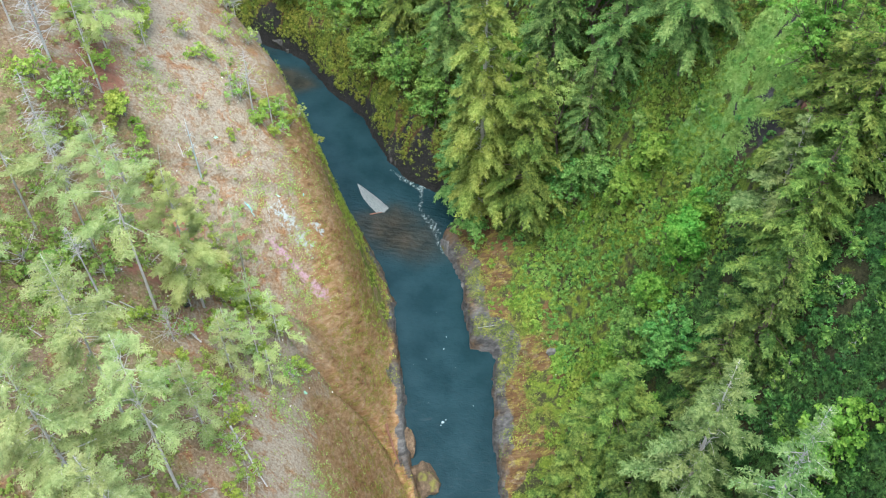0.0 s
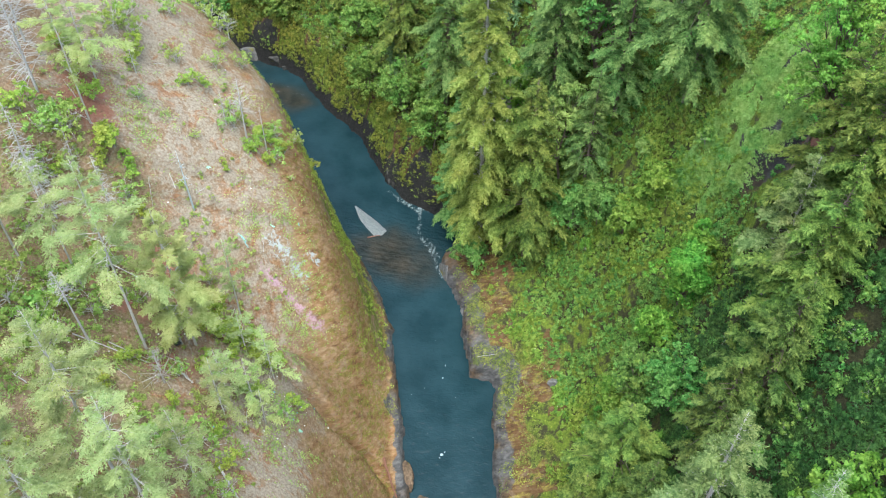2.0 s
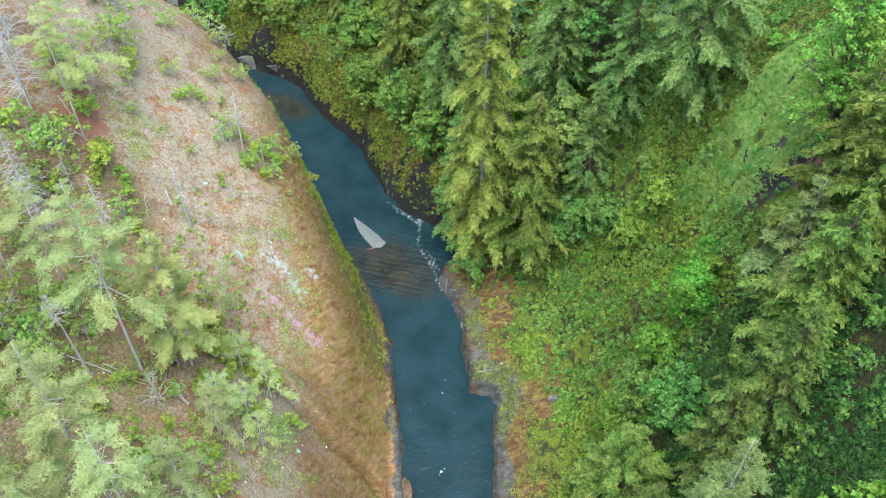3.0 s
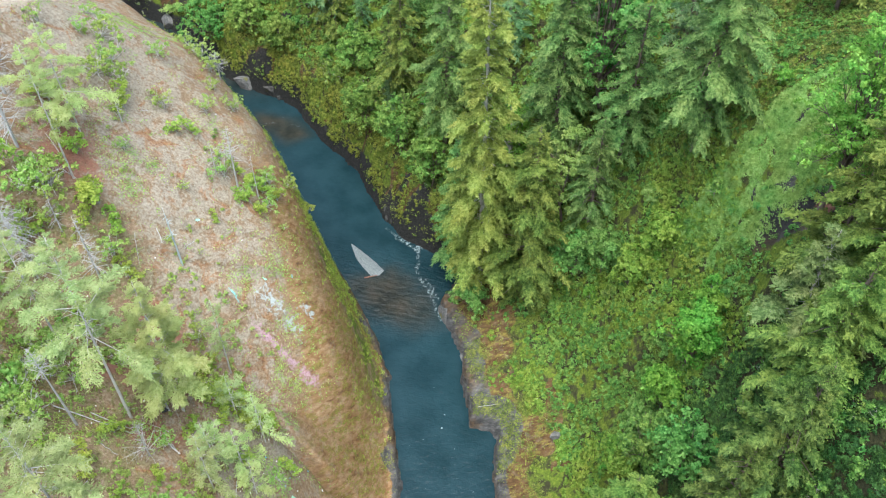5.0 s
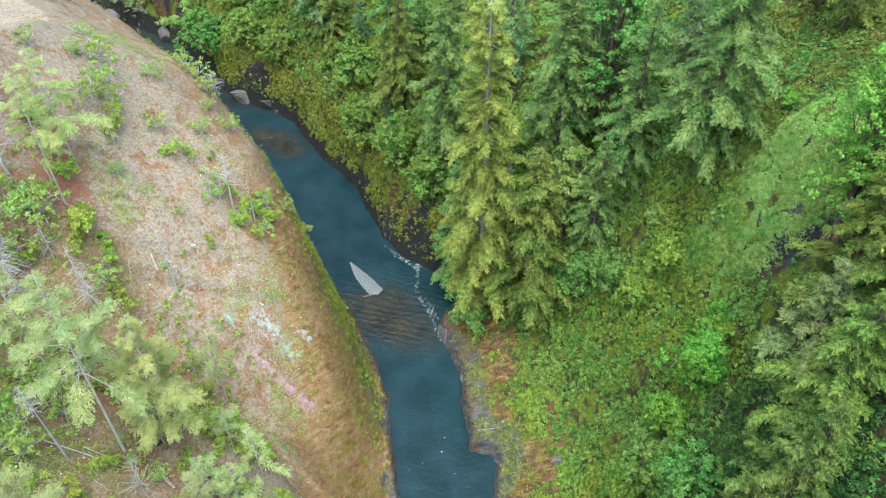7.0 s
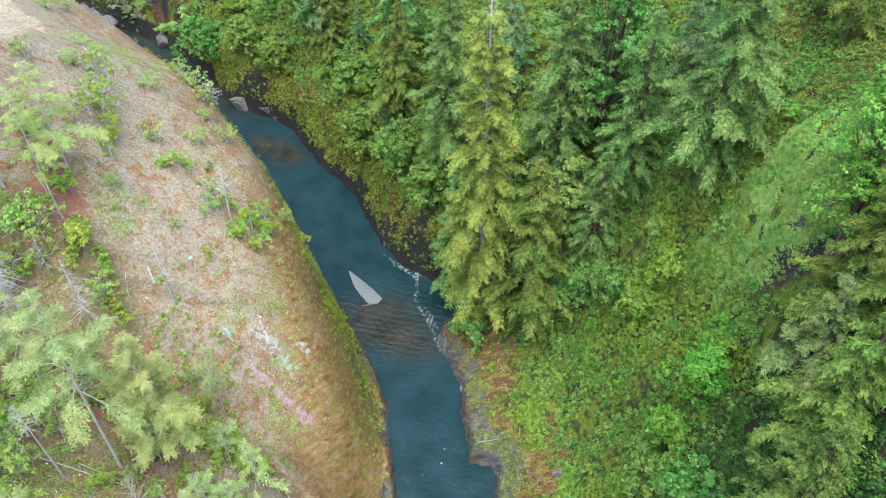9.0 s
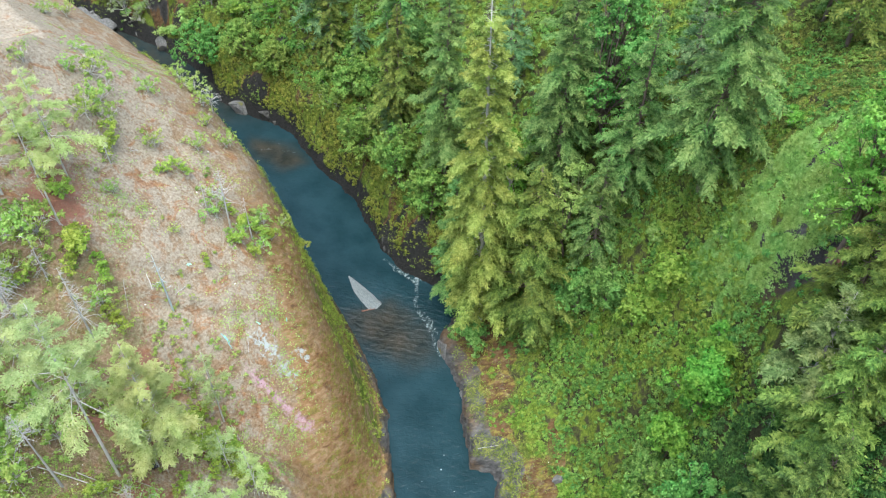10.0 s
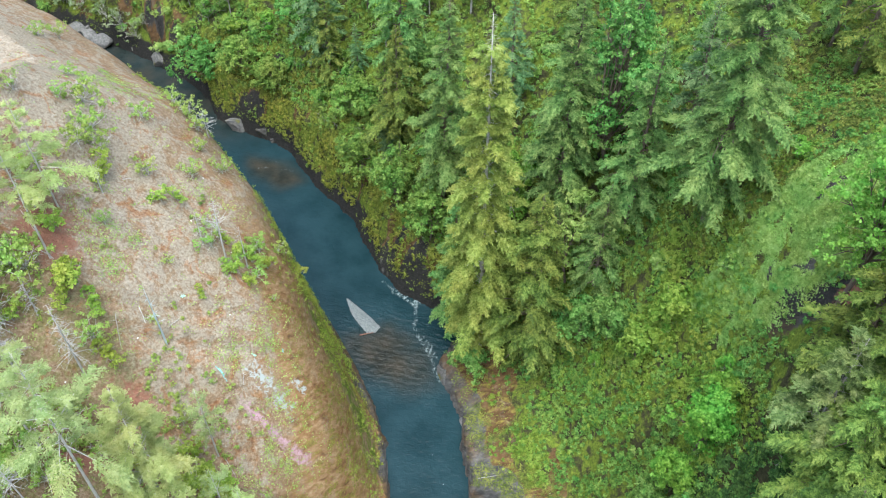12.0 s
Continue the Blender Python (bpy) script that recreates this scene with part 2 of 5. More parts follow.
    z = np.where(river, bed, z - 0.35 * (1 - np.clip(np.minimum(dl, dr) / 0.5, 0, 1)))
    return z, np.where(left, dl, 0), np.where(left | river, 0, dr)


def ground_at(x, y):
    return float(terrain(np.array([x]), np.array([y]))[0][0])


# ---------------------------------------------------------------- ground and river
def graded(core_a, core_b, step, reach, start=None):
    """Even steps in the core, growing ones out to the reach on both sides."""
    mid = list(np.arange(core_a, core_b + 1e-6, step))
    out_a, out_b, s = [], [], step
    while core_b + sum(out_b) < reach:
        s *= 1.13
        out_b.append(s)
    s = step
    while core_a - sum(out_a) > -reach:
        s *= 1.13
        out_a.append(s)
    return np.array(list(core_a - np.cumsum(out_a))[::-1] + mid + list(core_b + np.cumsum(out_b)))


def link_mesh(name, verts, faces, material, smooth=True):
    me = bpy.data.meshes.new(name)
    me.from_pydata(verts, [], faces)
    me.materials.append(material)
    if smooth:
        me.polygons.foreach_set("use_smooth", np.ones(len(me.polygons), bool))
    me.update()
    return new(name, me)


def grid_faces(nx, ny):
    i = np.arange(nx - 1)[None, :] + nx * np.arange(ny - 1)[:, None]
    return np.stack([i, i + 1, i + nx + 1, i + nx], -1).reshape(-1, 4)


def ground_material():
    m, N, L, sh = nodes_of("gorge_ground")
    left, veg, rock = attribute(N, "left"), attribute(N, "green"), attribute(N, "rock")
    big = noise_node(N, L, 0.12, 5.0, 0.6)
    med = noise_node(N, L, 0.6, 5.0, 0.65, distortion=0.4)
    fine = noise_node(N, L, 3.2, 6.0, 0.7)
    tiny = noise_node(N, L, 14.0, 3.0, 0.7)
    # bare slope: rust-coloured soil with pale scuffed ground and dead grass
    soil = ramp(N, L, fine, [(0.3, (0.13, 0.078, 0.041)), (0.5, (0.255, 0.174, 0.107)), (0.7, (0.385, 0.3, 0.21))])
    pale = ramp(N, L, fine, [(0.3, (0.18, 0.135, 0.092)), (0.5, (0.305, 0.256, 0.19)), (0.7, (0.42, 0.377, 0.305))])
    slope = mixed(N, L, mask(N, L, calc(N, L, "ADD", med, calc(N, L, "MULTIPLY", attribute(N, "pale"), 0.3)), 0.53, 0.66), soil, pale)
    burnt = ramp(N, L, fine, [(0.3, (0.13, 0.045, 0.02)), (0.65, (0.37, 0.185, 0.08))])
    slope = mixed(N, L, calc(N, L, "MULTIPLY", mask(N, L, noise_node(N, L, 0.33, 7.0, 0.72, distortion=1.0), 0.52, 0.64), 0.8), slope, burnt)
    # dipping beds: the rock's pattern is squeezed across its strata
    place = N.new("ShaderNodeNewGeometry").outputs["Position"]
    depth, shift, beds = (N.new("ShaderNodeVectorMath") for _ in range(3))
    depth.operation, shift.operation, beds.operation = "DOT_PRODUCT", "SCALE", "ADD"
    strata = (-0.28, 0.71, 0.65)
    depth.inputs[1].default_value, shift.inputs[0].default_value = strata, strata
    L.new(place, depth.inputs[0])
    L.new(calc(N, L, "MULTIPLY", depth.outputs["Value"], 1.5), shift.inputs["Scale"])
    L.new(place, beds.inputs[0])
    L.new(shift.outputs["Vector"], beds.inputs[1])
    grit = noise_node(N, L, 0.7, 6.0, 0.66, beds.outputs["Vector"], 0.4)
    rust = ramp(N, L, grit, [(0.3, (0.16, 0.09, 0.043)), (0.48, (0.285, 0.172, 0.085)), (0.68, (0.4, 0.282, 0.168))])
    slope = mixed(N, L, mask(N, L, calc(N, L, "ADD", attribute(N, "rust"), calc(N, L, "MULTIPLY", calc(N, L, "SUBTRACT", fine, 0.5), 0.7)), 0.35, 0.65), slope, rust)
    umber = ramp(N, L, grit, [(0.3, (0.08, 0.04, 0.018)), (0.5, (0.23, 0.118, 0.048)), (0.7, (0.38, 0.24, 0.13))])
    slope = mixed(N, L, calc(N, L, "MULTIPLY", mask(N, L, noise_node(N, L, 0.13, 6.0, 0.7, beds.outputs["Vector"], 0.8), 0.4, 0.64), attribute(N, "rust")), slope, umber)
    iron = ramp(N, L, grit, [(0.3, (0.04, 0.024, 0.012)), (0.5, (0.11, 0.06, 0.026)), (0.7, (0.18, 0.115, 0.06))])
    slope = mixed(N, L, calc(N, L, "SUBTRACT", 1.0, left), slope, iron)
    ochre = ramp(N, L, fine, [(0.35, (0.12, 0.09, 0.025)), (0.65, (0.28, 0.235, 0.055))])
    slope = mixed(N, L, calc(N, L, "MULTIPLY", mask(N, L, noise_node(N, L, 0.5, 6.0, 0.75, beds.outputs["Vector"]), 0.5, 0.6), attribute(N, "rust")), slope, ochre)
    ashy = ramp(N, L, fine, [(0.3, (0.2, 0.17, 0.14)), (0.7, (0.46, 0.42, 0.38))])
    slope = mixed(N, L, calc(N, L, "MULTIPLY", mask(N, L, noise_node(N, L, 0.5, 7.0, 0.78, distortion=0.8), 0.53, 0.62), 0.2), slope, ashy)
    # rock: grey with brown staining
    stone = ramp(N, L, grit, [(0.28, (0.032, 0.032, 0.032)), (0.5, (0.09, 0.088, 0.086)), (0.72, (0.18, 0.175, 0.168))])
    stain = ramp(N, L, grit, [(0.35, (0.05, 0.036, 0.025)), (0.6, (0.15, 0.095, 0.05))])
    stone = mixed(N, L, mask(N, L, big, 0.46, 0.62), stone, stain)
    # near-black stone for the far cliffs; also paints the shade of the caves
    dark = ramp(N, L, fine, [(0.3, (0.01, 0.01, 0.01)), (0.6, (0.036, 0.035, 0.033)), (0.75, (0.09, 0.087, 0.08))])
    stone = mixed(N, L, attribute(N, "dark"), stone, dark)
    # green: moss and low growth over brown litter
    moss = ramp(N, L, fine, [(0.25, (0.03, 0.055, 0.01)), (0.5, (0.11, 0.16, 0.02)), (0.7, (0.23, 0.27, 0.04))])
    litter = ramp(N, L, fine, [(0.3, (0.016, 0.018, 0.009)), (0.65, (0.062, 0.06, 0.027))])
    green = mixed(N, L, mask(N, L, calc(N, L, "ADD", med, calc(N, L, "MULTIPLY", attribute(N, "floor"), 0.16)), 0.45, 0.6), moss, mixed(N, L, left, litter, soil))
    col = mixed(N, L, mask(N, L, calc(N, L, "ADD", veg, calc(N, L, "MULTIPLY", calc(N, L, "SUBTRACT", med, 0.5), 1.2)), 0.4, 0.6), slope, green)
    col = mixed(N, L, mask(N, L, calc(N, L, "ADD", rock, calc(N, L, "MULTIPLY", calc(N, L, "SUBTRACT", fine, 0.5), 1.0)), 0.4, 0.6), col, stone)
    speck = mixed(N, L, mask(N, L, tiny, 0.6, 0.72), col, (0.56, 0.5, 0.42))
    speck = mixed(N, L, calc(N, L, "MULTIPLY", left, 0.13), col, speck)
    daub = noise_node(N, L, 1.4, 6.0, 0.7, distortion=0.6)
    speck = mixed(N, L, mask(N, L, calc(N, L, "ADD", attribute(N, "pink"), calc(N, L, "MULTIPLY", calc(N, L, "SUBTRACT", daub, 0.5), 2.0)), 0.4, 0.85), speck, mixed(N, L, fine, (0.3, 0.17, 0.2), (0.56, 0.38, 0.43)))
    speck = mixed(N, L, mask(N, L, calc(N, L, "ADD", attribute(N, "ice"), calc(N, L, "MULTIPLY", calc(N, L, "SUBTRACT", daub, 0.5), 2.2)), 0.55, 0.8), speck, (0.36, 0.4, 0.385))
    speck = mixed(N, L, mask(N, L, calc(N, L, "ADD", attribute(N, "red"), calc(N, L, "MULTIPLY", calc(N, L, "SUBTRACT", daub, 0.5), 1.4)), 0.4, 0.8), speck, mixed(N, L, fine, (0.16, 0.06, 0.035), (0.4, 0.2, 0.14)))
    L.new(speck, sh.inputs["Base Color"])
    sh.inputs["Roughness"].default_value = 0.92
    sh.inputs["Specular IOR Level"].default_value = 0.2
    h = calc(N, L, "ADD", calc(N, L, "MULTIPLY", med, 1.0), calc(N, L, "ADD", calc(N, L, "MULTIPLY", noise_node(N, L, 2.2, 5.0, 0.65, beds.outputs["Vector"]), 0.8), calc(N, L, "MULTIPLY", tiny, 0.12)))
    bump(N, L, sh, h, 0.6, 0.42)
    return m


def smooth(a, b, x):
    t = np.clip((x - a) / (b - a), 0, 1)
    return t * t * (3 - 2 * t)


xs, ys = graded(-62, 62, 0.42, 1400), graded(30, 190, 0.42, 1500)
gx, gy = np.meshgrid(xs, ys)
gz, gl, gr = terrain(gx, gy)
ground = link_mesh("ground", np.stack([gx.ravel(), gy.ravel(), gz.ravel()], 1).tolist(), grid_faces(len(xs), len(ys)).tolist(), ground_material())
tagged(ground, "steep river gorge ground of rusty soil, rock and moss", "ground", kind="structure")
steep = np.hypot(*np.gradient(gz, ys, xs))


def set_attribute(ob, name, values):
    a = ob.data.attributes.new(name, "FLOAT", "POINT")
    a.data.foreach_set("value", np.asarray(values, np.float32).ravel())


BARE_ROCK = [(8.9, 90.5, 1.9, 2.5), (8.4, 83.6, 1.5, 1.6), (12.6, 77.6, 2.0, 1.8), (9.8, 68.5, 2.0, 4.6), (14.2, 74.6, 1.6, 2.0), (9.6, 58.7, 1.8, 3.2)]


def bare_rock(x, y):
    """Open patches of orange rock on the wooded bank."""
    total = 0
    for cx, cy, rx, ry in BARE_ROCK:
        total = total + np.exp(-(((x - cx) / rx) ** 2 + ((y - cy) / ry) ** 2) ** 2)
    return np.clip(total * 1.2, 0, 1)


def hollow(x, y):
    """Two recesses in the fern face; their shade is put into the ground colour."""
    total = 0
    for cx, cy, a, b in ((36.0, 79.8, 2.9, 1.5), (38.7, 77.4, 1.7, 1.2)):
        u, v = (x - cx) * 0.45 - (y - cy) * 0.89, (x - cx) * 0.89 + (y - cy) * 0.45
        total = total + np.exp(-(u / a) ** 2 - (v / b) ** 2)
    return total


wavy = fractal(gx, gy, 9.0, 4, 41)
broken = fractal(gx, gy, 3.2, 4, 43)
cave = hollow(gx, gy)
is_left = gl > 0
pitted = fractal(gy, gz, 1.6, 3, 45)
mossy = fractal(gx, gy, 3.0, 3, 97)
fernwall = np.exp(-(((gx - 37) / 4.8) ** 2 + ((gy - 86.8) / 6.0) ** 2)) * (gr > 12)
ledge = np.exp(-(((gx - 8.6) / 3.0) ** 2 + ((gy - 77.5) / 2.4) ** 2))
set_attribute(ground, "left", is_left * 1.0)
set_attribute(ground, "floor", np.maximum(smooth(22, 27, gx) * smooth(75, 67, gy), smooth(15, 20, gx) * smooth(67, 61, gy)))
right_green = smooth(3.0, 8, gr + 3 * wavy + 9 * broken) * (gr > 0) * (1 - bare_rock(gx, gy))
far_side = smooth(106, 112, gy) * (gr > 0) * np.maximum(smooth(2, 6.5, gr + 4 * broken), smooth(-0.3, 0.0, mossy))
left_wood = smooth(19, 27, gl + 3 * wavy) * smooth(96, 80, gy + 4 * wavy + 0.0 * gx) * 0.5
left_rim = np.exp(-((gl - np.interp(gy, [72, 84, 95, 112, 130], [1.4, 2.2, 4.5, 4.5, 6])) / np.interp(gy, [72, 95], [1.1, 2.2])) ** 2) * smooth(74, 86, gy) * 0.8
set_attribute(ground, "green", np.clip(np.maximum.reduce([right_green, far_side * (0.75 + 0.3 * wavy), left_wood, left_rim, (gl > 60) * 1.0]), 0, 1))
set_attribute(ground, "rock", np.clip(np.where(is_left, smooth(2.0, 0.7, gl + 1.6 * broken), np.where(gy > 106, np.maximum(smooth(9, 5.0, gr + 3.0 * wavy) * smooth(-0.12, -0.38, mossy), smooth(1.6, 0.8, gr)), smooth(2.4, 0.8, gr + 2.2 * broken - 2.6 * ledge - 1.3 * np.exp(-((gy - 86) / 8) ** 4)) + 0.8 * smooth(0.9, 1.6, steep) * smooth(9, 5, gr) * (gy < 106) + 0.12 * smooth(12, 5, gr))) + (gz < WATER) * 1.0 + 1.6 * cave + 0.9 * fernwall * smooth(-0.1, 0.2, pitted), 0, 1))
# black cliff rock and fern-face specks, plus cave shade put in as colour
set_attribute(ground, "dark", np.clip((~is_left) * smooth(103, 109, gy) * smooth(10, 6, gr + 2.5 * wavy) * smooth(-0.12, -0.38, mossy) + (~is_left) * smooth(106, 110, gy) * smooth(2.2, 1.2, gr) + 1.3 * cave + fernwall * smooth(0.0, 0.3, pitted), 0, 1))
set_attribute(ground, "pale", np.clip(0.4 * np.exp(-(((gl - 22) / 9) ** 2)) * smooth(70, 84, gy) + 0.8 * smooth(14, 26, gl) * smooth(96, 108, gy) + 0.12 * is_left + 0.5 * np.exp(-(((gl - 15.5) / 4) ** 2)) * smooth(72, 64, gy) * is_left, 0, 1))
set_attribute(ground, "rust", np.clip(smooth(15, 8, gl + 4.0 * wavy) * is_left * (1.0 - 0.7 * smooth(97, 108, gy)) + 0.95 * smooth(12, 6, gr) * (gr > 0) * smooth(112, 106, gy), 0, 1))


def blots(spots):
    """Soft oval spots: x, y, half length, half width and turn of each."""
    total = np.zeros(gx.shape)
    for x, y, a, b, turn in spots:
        c, q = math.cos(radians(turn)), math.sin(radians(turn))
        u, v = (gx - x) * c + (gy - y) * q, (gy - y) * c - (gx - x) * q
        total = np.maximum(total, np.exp(-(u / a) ** 2 - (v / b) ** 2))
    return total


# paint sprayed on the slope, and a bare red scar
set_attribute(ground, "pink", 0.78 * blots([(-21.2, 79.0, 2.6, 0.8, -26), (-19.2, 77.8, 2.2, 0.9, -30), (-16.8, 76.8, 2.0, 1.2, -20)]))
set_attribute(ground, "ice", blots([(-20.6, 82.6, 2.6, 1.6, -30), (-18.4, 80.8, 2.2, 1.6, -30), (-22.6, 83.0, 1.0, 0.7, 0), (-17.0, 83.4, 1.6, 1.2, 0)]) * 0.75)
set_attribute(ground, "red", blots([(-41.5, 89.0, 4.0, 7.0, 20), (-32.5, 76.0, 4.0, 2.5, -30), (-31.5, 67.0, 5.0, 3.0, 0), (-36.0, 68.0, 4.0, 4.0, 0), (-29.5, 60.5, 4.0, 2.5, 0), (38.8, 77.2, 1.3, 1.6, 0)]) * 0.85)


def water_material():
    m, N, L, sh = nodes_of("river_water")
    pos = N.new("ShaderNodeNewGeometry").outputs["Position"]
    depth = attribute(N, "shallow_reflect")
    foam = attribute(N, "foam")
    broad = noise_node(N, L, 0.22, 4.0)
    deep = ramp(N, L, broad, [(0.35, (0.009, 0.028, 0.034)), (0.65, (0.016, 0.042, 0.051))])
    bed = ramp(N, L, noise_node(N, L, 0.4, 4.0, 0.55), [(0.35, (0.018, 0.02, 0.016)), (0.65, (0.042, 0.038, 0.028))])
    col = mixed(N, L, depth, deep, bed)
    streak = noise_node(N, L, 1.3, 5.0, 0.7, distortion=1.5)
    f = mask(N, L, calc(N, L, "MULTIPLY", foam, calc(N, L, "ADD", calc(N, L, "MULTIPLY", streak, 2.2), -0.6)), 0.35, 0.85)
    col = mixed(N, L, calc(N, L, "MULTIPLY", f, 0.8), col, (0.3, 0.37, 0.37))
    L.new(col, sh.inputs["Base Color"])
    L.new(calc(N, L, "ADD", calc(N, L, "MULTIPLY", f, 0.5), 0.09), sh.inputs["Roughness"])
    sh.inputs["IOR"].default_value = 1.33
    sh.inputs["Specular IOR Level"].default_value = 0.35
    mp2 = N.new("ShaderNodeMapping")
    mp2.inputs["Rotation"].default_value = (0, 0, radians(20))
    mp2.inputs["Scale"].default_value = (0.7, 1.0, 1.0)
    L.new(pos, mp2.inputs["Vector"])
    waves = noise_node(N, L, 1.5, 4.0, 0.6, mp2.outputs["Vector"], 0.6)
    small = noise_node(N, L, 5.0, 3.0)
    trains = N.new("ShaderNodeTexWave")
    trains.wave_type, trains.bands_direction = "BANDS", "Y"
    for socket, value in (("Scale", 0.3), ("Distortion", 9.0), ("Detail", 3.0), ("Detail Scale", 0.5)):
        trains.inputs[socket].default_value = value
    L.new(mp2.outputs["Vector"], trains.inputs["Vector"])
    waves = calc(N, L, "ADD", waves, calc(N, L, "MULTIPLY", calc(N, L, "MULTIPLY", trains.outputs["Fac"], attribute(N, "riffle")), 0.15))
    h = calc(N, L, "ADD", calc(N, L, "MULTIPLY", waves, calc(N, L, "ADD", calc(N, L, "MULTIPLY", attribute(N, "riffle"), 1.3), 0.6)), calc(N, L, "MULTIPLY", small, 0.12))
    bump(N, L, sh, h, 0.34, 0.35)
    return m


def inside_soft(x, y, poly, edge):
    """One inside the outline, fading to none over the edge's width."""
    away, _, _ = bank_distance(x, y, np.array(poly + poly[:1]))
    return smooth(-edge, edge, np.where(inside(x, y, poly), away, -away))


wx, wy = np.meshgrid(np.concatenate([np.linspace(-1500, -130, 30), np.arange(-126, 24, 0.4)]), np.concatenate([np.linspace(-1500, 20, 40), np.arange(24, 215, 0.4), np.linspace(220, 420, 30)]))
wdl, _, _ = bank_distance(wx, wy, LEFT_BANK)
wdr, _, _ = bank_distance(wx, wy, RIGHT_BANK)
keep = inside(wx, wy, RIVER_POLY) | (np.minimum(wdl, wdr) < 1.6)
wz = WATER + 0.035 * fractal(wx, wy, 1.6, 3, 51)
faces = grid_faces(wx.shape[1], wx.shape[0])
faces = faces[keep.ravel()[faces].any(1)]
used = np.unique(faces)
remap = np.zeros(wx.size, int)
remap[used] = np.arange(len(used))
water = link_mesh("water", np.stack([wx.ravel(), wy.ravel(), wz.ravel()], 1)[used].tolist(), remap[faces].tolist(), water_material())
tagged(water, "dark teal river water with small ripples and riffles", "river", kind="structure")
fx, fy = wx.ravel()[used], wy.ravel()[used]
wv = fractal(fx, fy, 4.0, 3, 57)
shallow_reflect = inside_soft(fx, fy, [(-14.5, 106.5), (-8.0, 108.6), (-2.6, 104.6), (0.0, 98.6), (-4.0, 96.8), (-10.0, 99.8), (-14.5, 103)], 3.0)
# past y 146 the bed's brown paints the dark cliff reflection on the water
shallow_reflect = shallow_reflect + 0.9 * inside_soft(fx, fy, [(-34.9, 146.2), (-27.5, 144.5), (-24.2, 139.9), (-28.2, 138), (-34, 141.3)], 2.0) + 0.7 * smooth(146, 158, fy)
set_attribute(water, "shallow_reflect", np.clip(shallow_reflect + 0.35 * wv * np.clip(shallow_reflect * 2, 0, 1), 0, 1))
race = 0
for line, width in (([(-9.5, 117.5), (-7.2, 115.8), (-3.9, 112.9), (-3.5, 110.2), (-4.1, 108.6), (-2.9, 105.9), (-1.5, 103.1), (-0.8, 101.2), (-0.3, 98.3)], 0.55),
                    ([(-7.5, 115.2), (-5.0, 114.2), (-2.2, 112.7)], 0.4), ([(-2.2, 106.8), (-1.0, 104.2), (0.1, 102.0)], 0.3),
                    ([(-33.4, 143.0), (-30.8, 143.3), (-28.8, 143.0), (-25.6, 142.1)], 0.45), ([(-31.4, 145.4), (-27.4, 144.2)], 0.35)):
    away, _, _ = bank_distance(fx + 0.5 * fractal(fx, fy, 1.6, 2, 93), fy + 0.5 * fractal(fx, fy, 1.6, 2, 95), np.array(line))
    race = race + np.exp(-(away / width) ** 2) * np.where(fy > 130, 0.75, 1.0)
set_attribute(water, "foam", np.clip(race, 0, 1))
set_attribute(water, "riffle", np.clip(smooth(93, 101, fy) * smooth(120, 105, fy) + 0.6 * smooth(130, 142, fy), 0, 1))


# ---------------------------------------------------------------- plants
def quads_mesh(name, base, along, side, length, width, material, fold=0.0):
    """Pointed leaves: base point, direction, sideways direction, length and width of each."""
    along = along / np.linalg.norm(along, axis=1, keepdims=True)
    side = side - along * np.sum(side * along, axis=1, keepdims=True)
    side = side / (np.linalg.norm(side, axis=1, keepdims=True) + 1e-9)
    up = np.cross(along, side)
    n = len(base)
    v = np.empty((n, 4, 3))
    v[:, 0] = base
    v[:, 1] = base + along * (length * 0.45)[:, None] + side * (width * 0.5)[:, None] + up * (fold * width)[:, None]
    v[:, 2] = base + along * length[:, None]
    v[:, 3] = base + along * (length * 0.45)[:, None] - side * (width * 0.5)[:, None] + up * (fold * width)[:, None]
    me = bpy.data.meshes.new(name)
    me.vertices.add(4 * n)
    me.vertices.foreach_set("co", v.ravel())
    me.loops.add(4 * n)
    me.loops.foreach_set("vertex_index", np.arange(4 * n, dtype=np.int32))
    me.polygons.add(n)
    me.polygons.foreach_set("loop_start", np.arange(0, 4 * n, 4, dtype=np.int32))
    me.materials.append(material)
    me.update()
    me.validate()
    return me


def spray_mesh(name, base, along, side, length, width, material):
    """Needle sprays: one slim pointed blade each."""
    along = along / np.linalg.norm(along, axis=1, keepdims=True)
    side = side - along * np.sum(side * along, axis=1, keepdims=True)
    side = side / (np.linalg.norm(side, axis=1, keepdims=True) + 1e-9)
    n = len(base)
    v = np.empty((n, 3, 3))
    v[:, 0] = base + side * (width * 0.5)[:, None]
    v[:, 1] = base - side * (width * 0.5)[:, None]
    v[:, 2] = base + along * length[:, None]
    me = bpy.data.meshes.new(name)
    me.vertices.add(3 * n)
    me.vertices.foreach_set("co", v.ravel())
    me.loops.add(3 * n)
    me.loops.foreach_set("vertex_index", np.arange(3 * n, dtype=np.int32))
    me.polygons.add(n)
    me.polygons.foreach_set("loop_start", np.arange(0, 3 * n, 3, dtype=np.int32))
    me.materials.append(material)
    me.update()
    me.validate()
    return me


